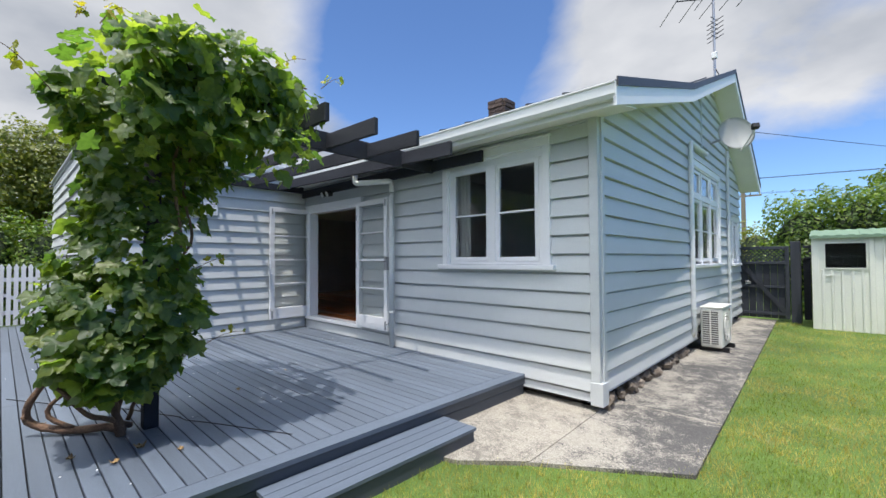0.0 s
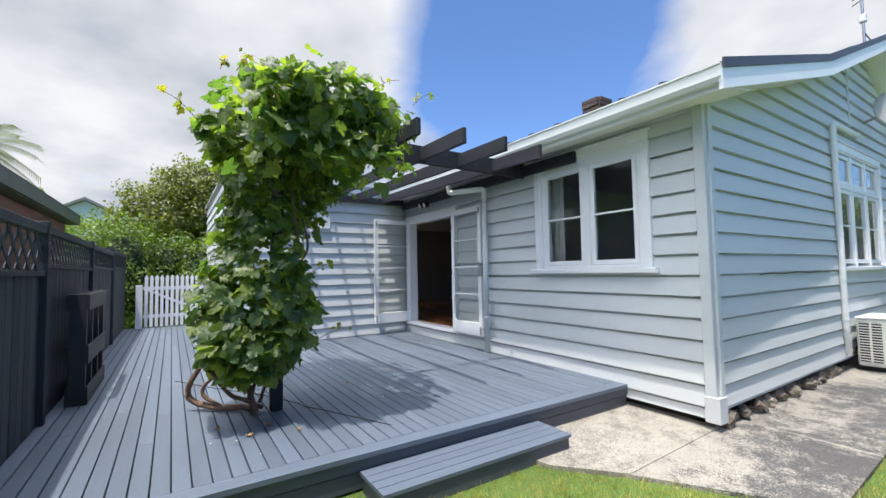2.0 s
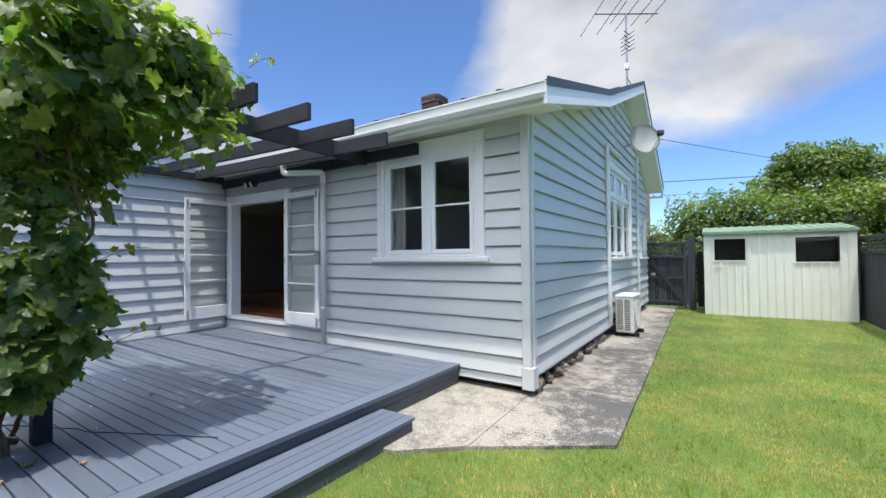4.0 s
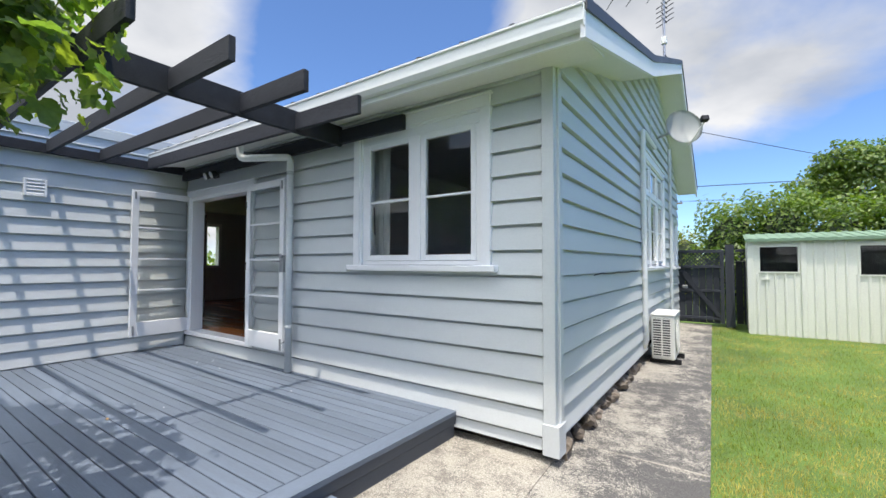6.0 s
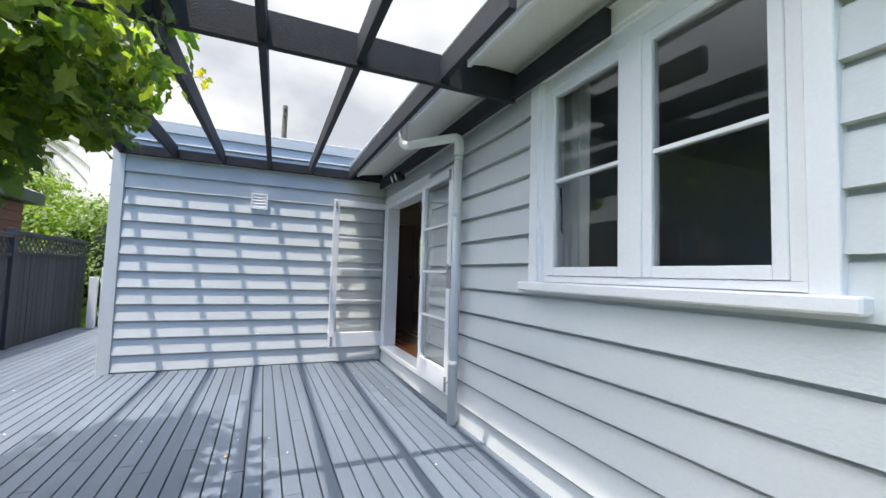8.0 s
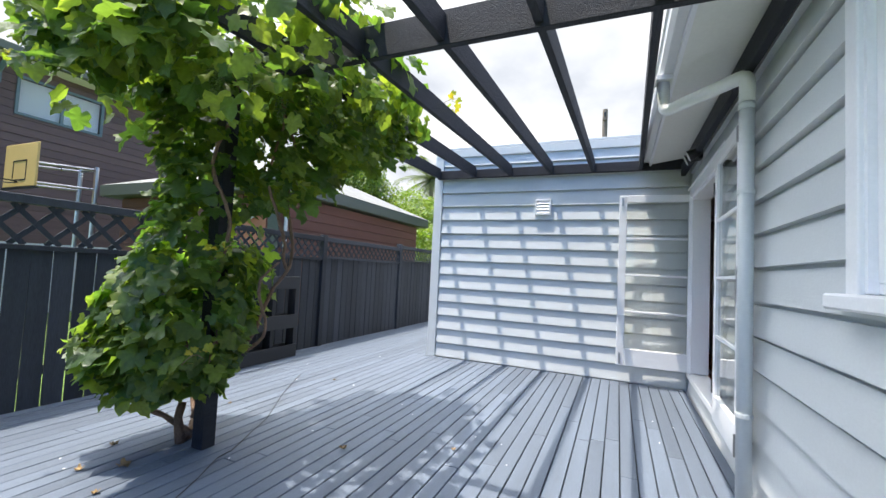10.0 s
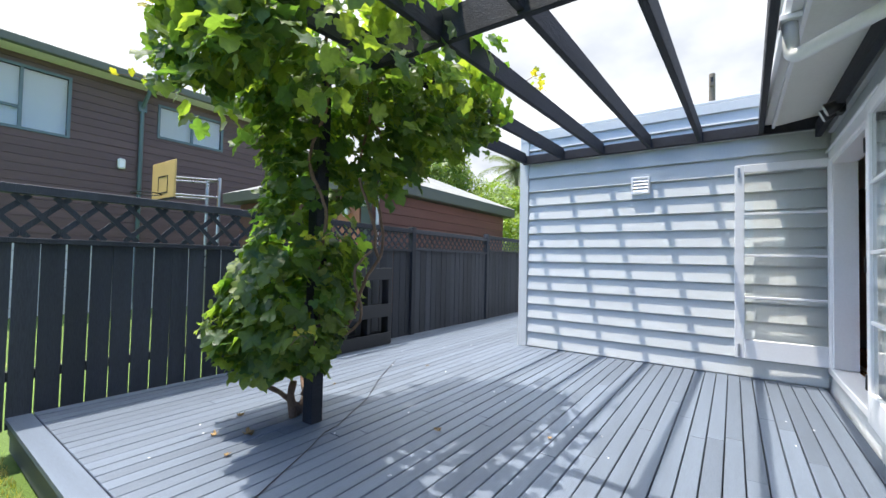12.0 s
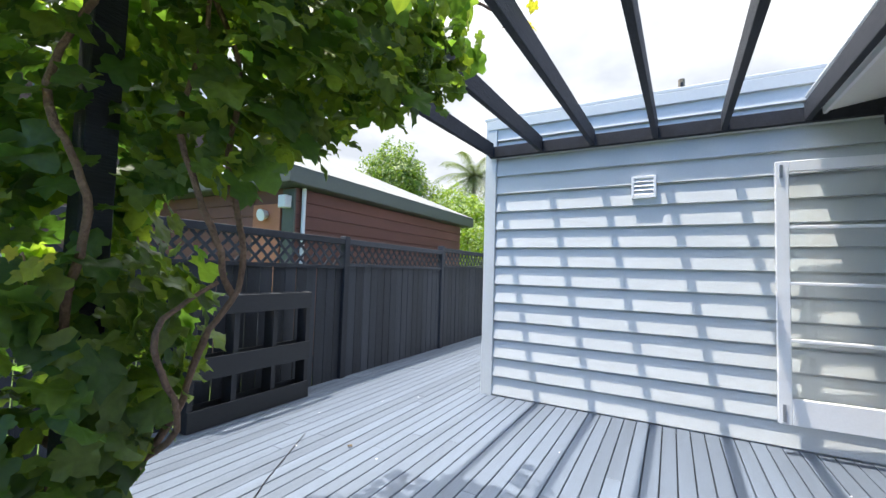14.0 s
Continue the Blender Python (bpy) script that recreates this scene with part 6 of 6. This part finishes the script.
rg = [bm.verts.new(p) for p in ((GX0 + 2.6, (GY0 + GY1) / 2, 4.1), (GX1 - 2.6, (GY0 + GY1) / 2, 4.1))]
for f in ((cs[0], cs[1], rg[1], rg[0]), (cs[2], cs[3], rg[0], rg[1]), (cs[1], cs[2], rg[1]), (cs[3], cs[0], rg[0]), cs[::-1]):
    bm.faces.new(f)
part("roof", bm, ROOF_PALE, ga)

nh = thing("neighbour_house", (-8, -13, 0), "two-storey brown timber house next door", "house")
NY = -9.6
wins = [(-4.68, -2.32, 4.14, 5.58), (-8.22, -6.47, 4.62, 5.54)]
NH = plane_of("x", NY, 1)
bm = bmesh.new()
for a, b, c, d in pieces_round(-10.4, 2.0, 0.0, 5.9, wins):
    box(bm, (a, -0.2, c), (b, 0, d), 0, NH)
box(bm, (-10.4, -17.0, 0), (2.0, -9.81, 5.9))
part("wall", bm, CLAD, nh)
for k in range(8):
    part("lower_board", boxes(((-10.4, 0.0, 0.02 + 0.21 * k), (2.0, 0.026, 0.02 + 0.21 * k + 0.2)), m=NH), FAR_WALL, nh, "pale grey lower storey board")
for k in range(22):
    z = 1.7 + 0.19 * k
    for a, b, c, d in pieces_round(-10.4, 2.0, z, z + 0.178, wins):
        if d - c > 0.02:
            part("board", boxes(((a, 0.0, c), (b, 0.028, d)), m=NH), CLAD, nh)
for a, b, c, d in wins:
    wf = part("window", boxes(((a, 0.0, c), (a + 0.06, 0.06, d)), ((b - 0.06, 0.0, c), (b, 0.06, d)), ((a + 0.06, 0.0, c), (b - 0.06, 0.06, c + 0.06)), ((a + 0.06, 0.0, d - 0.06), (b - 0.06, 0.06, d)), (((a + b) / 2 - 0.03 if a < -6 else b - 1.55, 0.0, c + 0.06), ((a + b) / 2 + 0.03 if a < -6 else b - 1.49, 0.055, d - 0.06)), *([((b - 1.49, 0.0, 4.60), (b - 0.06, 0.055, 4.66))] if a > -6 else []), m=NH), TEAL_FRAME, nh)
    g = part("pane", boxes(((a + 0.06, 0.012, c + 0.06), (b - 0.06, 0.018, d - 0.06)), m=NH), GLASS, wf)
    g.visible_shadow = False
    part("blind", boxes(((a + 0.06, -0.06, c + 0.06), (b - 0.06, -0.05, d - 0.06)), m=NH), BLIND, wf)
bm = bmesh.new()
prism(bm, [(NY + 0.55, 5.98), (-13.5, 7.3), (-17.5, 5.98), (-17.5, 5.9), (NY + 0.55, 5.9)], -10.9, 2.5, "x")
part("roof", bm, ROOF_PALE, nh)
part("gutter", boxes(((-10.9, 0.55, 5.78), (2.5, 0.68, 5.98)), bevel=0.02, m=NH), GREEN_TRIM, nh)
part("soffit", boxes(((-10.9, 0.03, 5.80), (2.5, 0.549, 5.83)), m=NH), SOFFIT, nh)
part("downpipe", tube(bmesh.new(), rounded([(-6.09, NY + 0.60, 5.8), (-6.09, NY + 0.5, 5.6), (-6.09, NY + 0.09, 5.3), (-6.09, NY + 0.09, 0.2)], 0.08), 0.05, 8), TEAL_FRAME, nh, "", True)
part("rain_head", boxes(((-6.18, 0.04, 5.2), (-6.00, 0.14, 5.45)), m=NH), TEAL_FRAME, nh)
part("security_lamp", boxes(((-5.77, 0.03, 3.62), (-5.61, 0.14, 3.88)), bevel=0.03, m=NH), PIPE_WHITE, nh)

bh = thing("basketball_hoop", (-6.4, -5.7, 0), "yellow basketball backboard with a rim on steel poles", "basketball hoop")
HB = plane_of("y", -5.85, 1)
part("backboard", boxes(((-6.15, 0.0, 2.52), (-5.15, 0.03, 3.22)), bevel=0.008, m=HB), PLYWOOD, bh)
part("marking", boxes(((-5.86, 0.031, 2.62), (-5.84, 0.035, 2.95)), ((-5.46, 0.031, 2.62), (-5.44, 0.035, 2.95)), ((-5.84, 0.031, 2.93), (-5.46, 0.035, 2.95)), ((-5.84, 0.031, 2.62), (-5.46, 0.035, 2.64)), m=HB), DARK_METAL, bh)
part("rim", tube(bmesh.new(), [(-5.56 + 0.23 * math.cos(a), -5.65 + 0.23 * math.sin(a), 2.58) for a in [2 * math.pi * k / 24 for k in range(25)]], 0.011, 6), DARK_METAL, bh)
part("edge_strip", boxes(((-6.17, -0.005, 2.485), (-5.13, 0.035, 2.519)), m=HB), DARK_METAL, bh)
for y in (-5.4, -5.9):
    part("pole", tube(bmesh.new(), [(-6.75, y, 0), (-6.75, y, 3.05)], 0.035, 8), STEEL, bh)
    part("arm", tube(bmesh.new(), [(-6.75, y, 3.0), (-5.86, y, 2.92)], 0.02, 8), STEEL, bh)
    part("arm", tube(bmesh.new(), [(-6.75, y, 2.65), (-5.86, y, 2.60)], 0.02, 8), STEEL, bh)
part("crossbar", tube(bmesh.new(), [(-6.75, -5.4, 3.0), (-6.75, -5.9, 3.0)], 0.02, 8), STEEL, bh)
bh.matrix_basis.translation.x += 0.63

fh = thing("far_house", (-38, -5.2, 0), "distant pale grey gabled house", "house")
bm = bmesh.new()
prism(bm, [(-8.2, 0), (-2.4, 0), (-2.4, 5.4), (-5.3, 6.9), (-8.2, 5.4)], -46, -38, "x")
part("wall", bm, FAR_WALL, fh)
bm = bmesh.new()
prism(bm, [(-8.6, 5.2), (-5.3, 6.95), (-2.0, 5.2), (-2.0, 5.35), (-5.3, 7.15), (-8.6, 5.35)], -46.3, -37.7, "x")
part("roof", bm, ROOF_PALE, fh)


def power_pole(x, y, h, label, arms, r=0.13):
    pp = thing("power_pole", (x, y, 0), label, "power pole")
    part("shaft", tube(bmesh.new(), [(x, y, 0), (x, y, h)], [r * 1.2, r * 0.9], 10), POLE, pp)
    for z, half in arms:
        part("crossarm", boxes(((x - half, y - 0.05, z - 0.05), (x + half, y + 0.05, z + 0.05))), POLE, pp)
        for s in (-0.9, -0.4, 0.4, 0.9):
            part("insulator", tube(bmesh.new(), [(x + half * s, y, z + 0.05), (x + half * s, y, z + 0.18)], 0.035, 6), DARK_METAL, pp)
    return pp


power_pole(-4.0, 34.0, 6.9, "weathered wooden power pole with two crossarms", ((6.7, 0.9), (5.7, 1.0)))
power_pole(-15.2, 2.74, 6.72, "top of a weathered timber pole beyond the wing", ((6.4, 0.16),), 0.085)
for k, (z, s) in enumerate(((6.85, -0.8), (6.85, -0.36), (6.85, 0.36), (5.85, 0.8), (5.85, -0.8))):
    wr = thing("power_line", (-4.0 + s, 34.0, z), "thin black overhead power line", "cable", "power lines")
    part("wire", tube(bmesh.new(), [(-4.0 + s + 13 * i, 34.0 + 0.5 * i, z - 0.6 * math.sin(math.pi * i / 4)) for i in range(5)], 0.010, 4), DARK_METAL, wr)
wr = thing("service_line", (-1.4, 10.6, 4.6), "thin service cable from the gable across the sky", "cable")
part("wire", tube(bmesh.new(), [(-1.25 + 20 * t, 10.9 + 26 * t, 4.35 - 1.0 * math.sin(math.pi * t) + 1.5 * t) for t in [i / 12 for i in range(13)]], 0.007, 4), DARK_METAL, wr)
part("insulator", tube(bmesh.new(), [(-1.25, 10.9, 4.30), (-1.25, 10.9, 4.42)], 0.04, 6), DARK_METAL, wr)

# ---------------------------------------------------------------- grass
rg_ = np.random.default_rng(9)
K = 270000
gx, gy = rg_.uniform(-2.68, 2.62, K), rg_.uniform(-1.15, 12.9, K)
keep = rg_.random(K) < np.clip(1.35 - gy / 8.0, 0.3, 1.0)
edge_front = np.where(gx < -2.0, 2.28 + (gx + 2.0) * 0.232, np.where(gx < -1.6, 2.28 + (gx + 2.0) * 0.85, 2.62 + (gx + 1.6) * 0.65))
paved = (gx < -0.60 - 0.025 * (gy - 3.3) + rg_.normal(0, 0.05, K)) & (gy > edge_front + rg_.normal(0, 0.05, K))
under = gx < -2.48 - 0.020 * (3.95 - gy) + np.where((gy > 0.96) & (gy < 2.66), 0.42, 0.06)
inshed = (gy > 12.05) & (gx > -0.36)
keep &= ~(paved | under | inshed)
gx, gy = gx[keep], gy[keep]
K = len(gx)
ang, ln = rg_.uniform(0, 2 * math.pi, K), rg_.uniform(0.018, 0.045, K)
tuft = rg_.uniform(0.5, 1.6, (80, 260))
ln *= tuft[np.floor((gx + 3) * 13).astype(int), np.floor((gy + 2) * 13).astype(int)]
wd = rg_.uniform(0.0016, 0.0032, K)
lean = rg_.uniform(0.15, 0.9, K)
a0 = np.column_stack([gx - wd * np.sin(ang), gy + wd * np.cos(ang), np.zeros(K)])
a1 = np.column_stack([gx + wd * np.sin(ang), gy - wd * np.cos(ang), np.zeros(K)])
a2 = np.column_stack([gx + ln * lean * np.cos(ang), gy + ln * lean * np.sin(ang), ln])
me = bpy.data.meshes.new("grass")
me.from_pydata(np.stack([a0, a1, a2], 1).reshape(-1, 3).tolist(), [], np.arange(3 * K).reshape(-1, 3).tolist())
me.materials.append(GRASS)
tagged(new("grass", me), "short mown grass blades with dry straw", "grass", kind="stuff")

# ---------------------------------------------------------------- deck boards
random.seed(21)
PITCH = 0.105
k = 0
y = -1.03
while y < 3.97:
    y1 = min(y + PITCH - 0.008, 3.972)
    x_end = deck_edge((y + y1) / 2) - 0.098
    x_start = -12.0 if y1 < 0.67 else -7.448
    cuts = [x_start]
    x = x_start + random.uniform(1.2, 3.6)
    while x < x_end - 0.8:
        cuts.append(x)
        x += random.choice((2.4, 3.0, 3.6, 4.2)) + random.uniform(-0.3, 0.3)
    cuts.append(x_end)
    for a, b in zip(cuts, cuts[1:]):
        ob = part("deck_board", boxes(((a + 0.0015, y, 0.226), (b - 0.0015, y1, DECK_Z - 0.0005 + random.uniform(-0.0012, 0.0012))), bevel=0.003), DECK, deck)
    y += PITCH

# ---------------------------------------------------------------- weatherboards
W1 = (WIN1[0] - 0.08, WIN1[1] + 0.08, WIN1[2] - 0.05, WIN1[3] + 0.09)
DW = (-7.39, -5.56, 0.44, 2.59)
W2 = (WIN2[0] - 0.08, WIN2[1] + 0.08, WIN2[2] - 0.05, WIN2[3] + 0.10)
W3 = (WIN3[0] - 0.075, WIN3[1] + 0.075, WIN3[2] - 0.05, WIN3[3] + 0.09)
weatherboards(wall_south, SOUTH, -7.455, -1.657, 0.027, 2.965, 0.12, [W1, DW])
weatherboards(wall_gable, GABLE, 4.072, 12.55, 0.027, 5.0, 0.19, [W2, W3], limit=gable_ends)
weatherboards(wall_wing, WING, 0.792, 3.985, 0.275 - 0.199, 3.19, 0.265, [])
weatherboards(wall_wing_side, WING_S, -12.6, -7.602, 0.275 - 0.199, 3.29, 0.265, [])
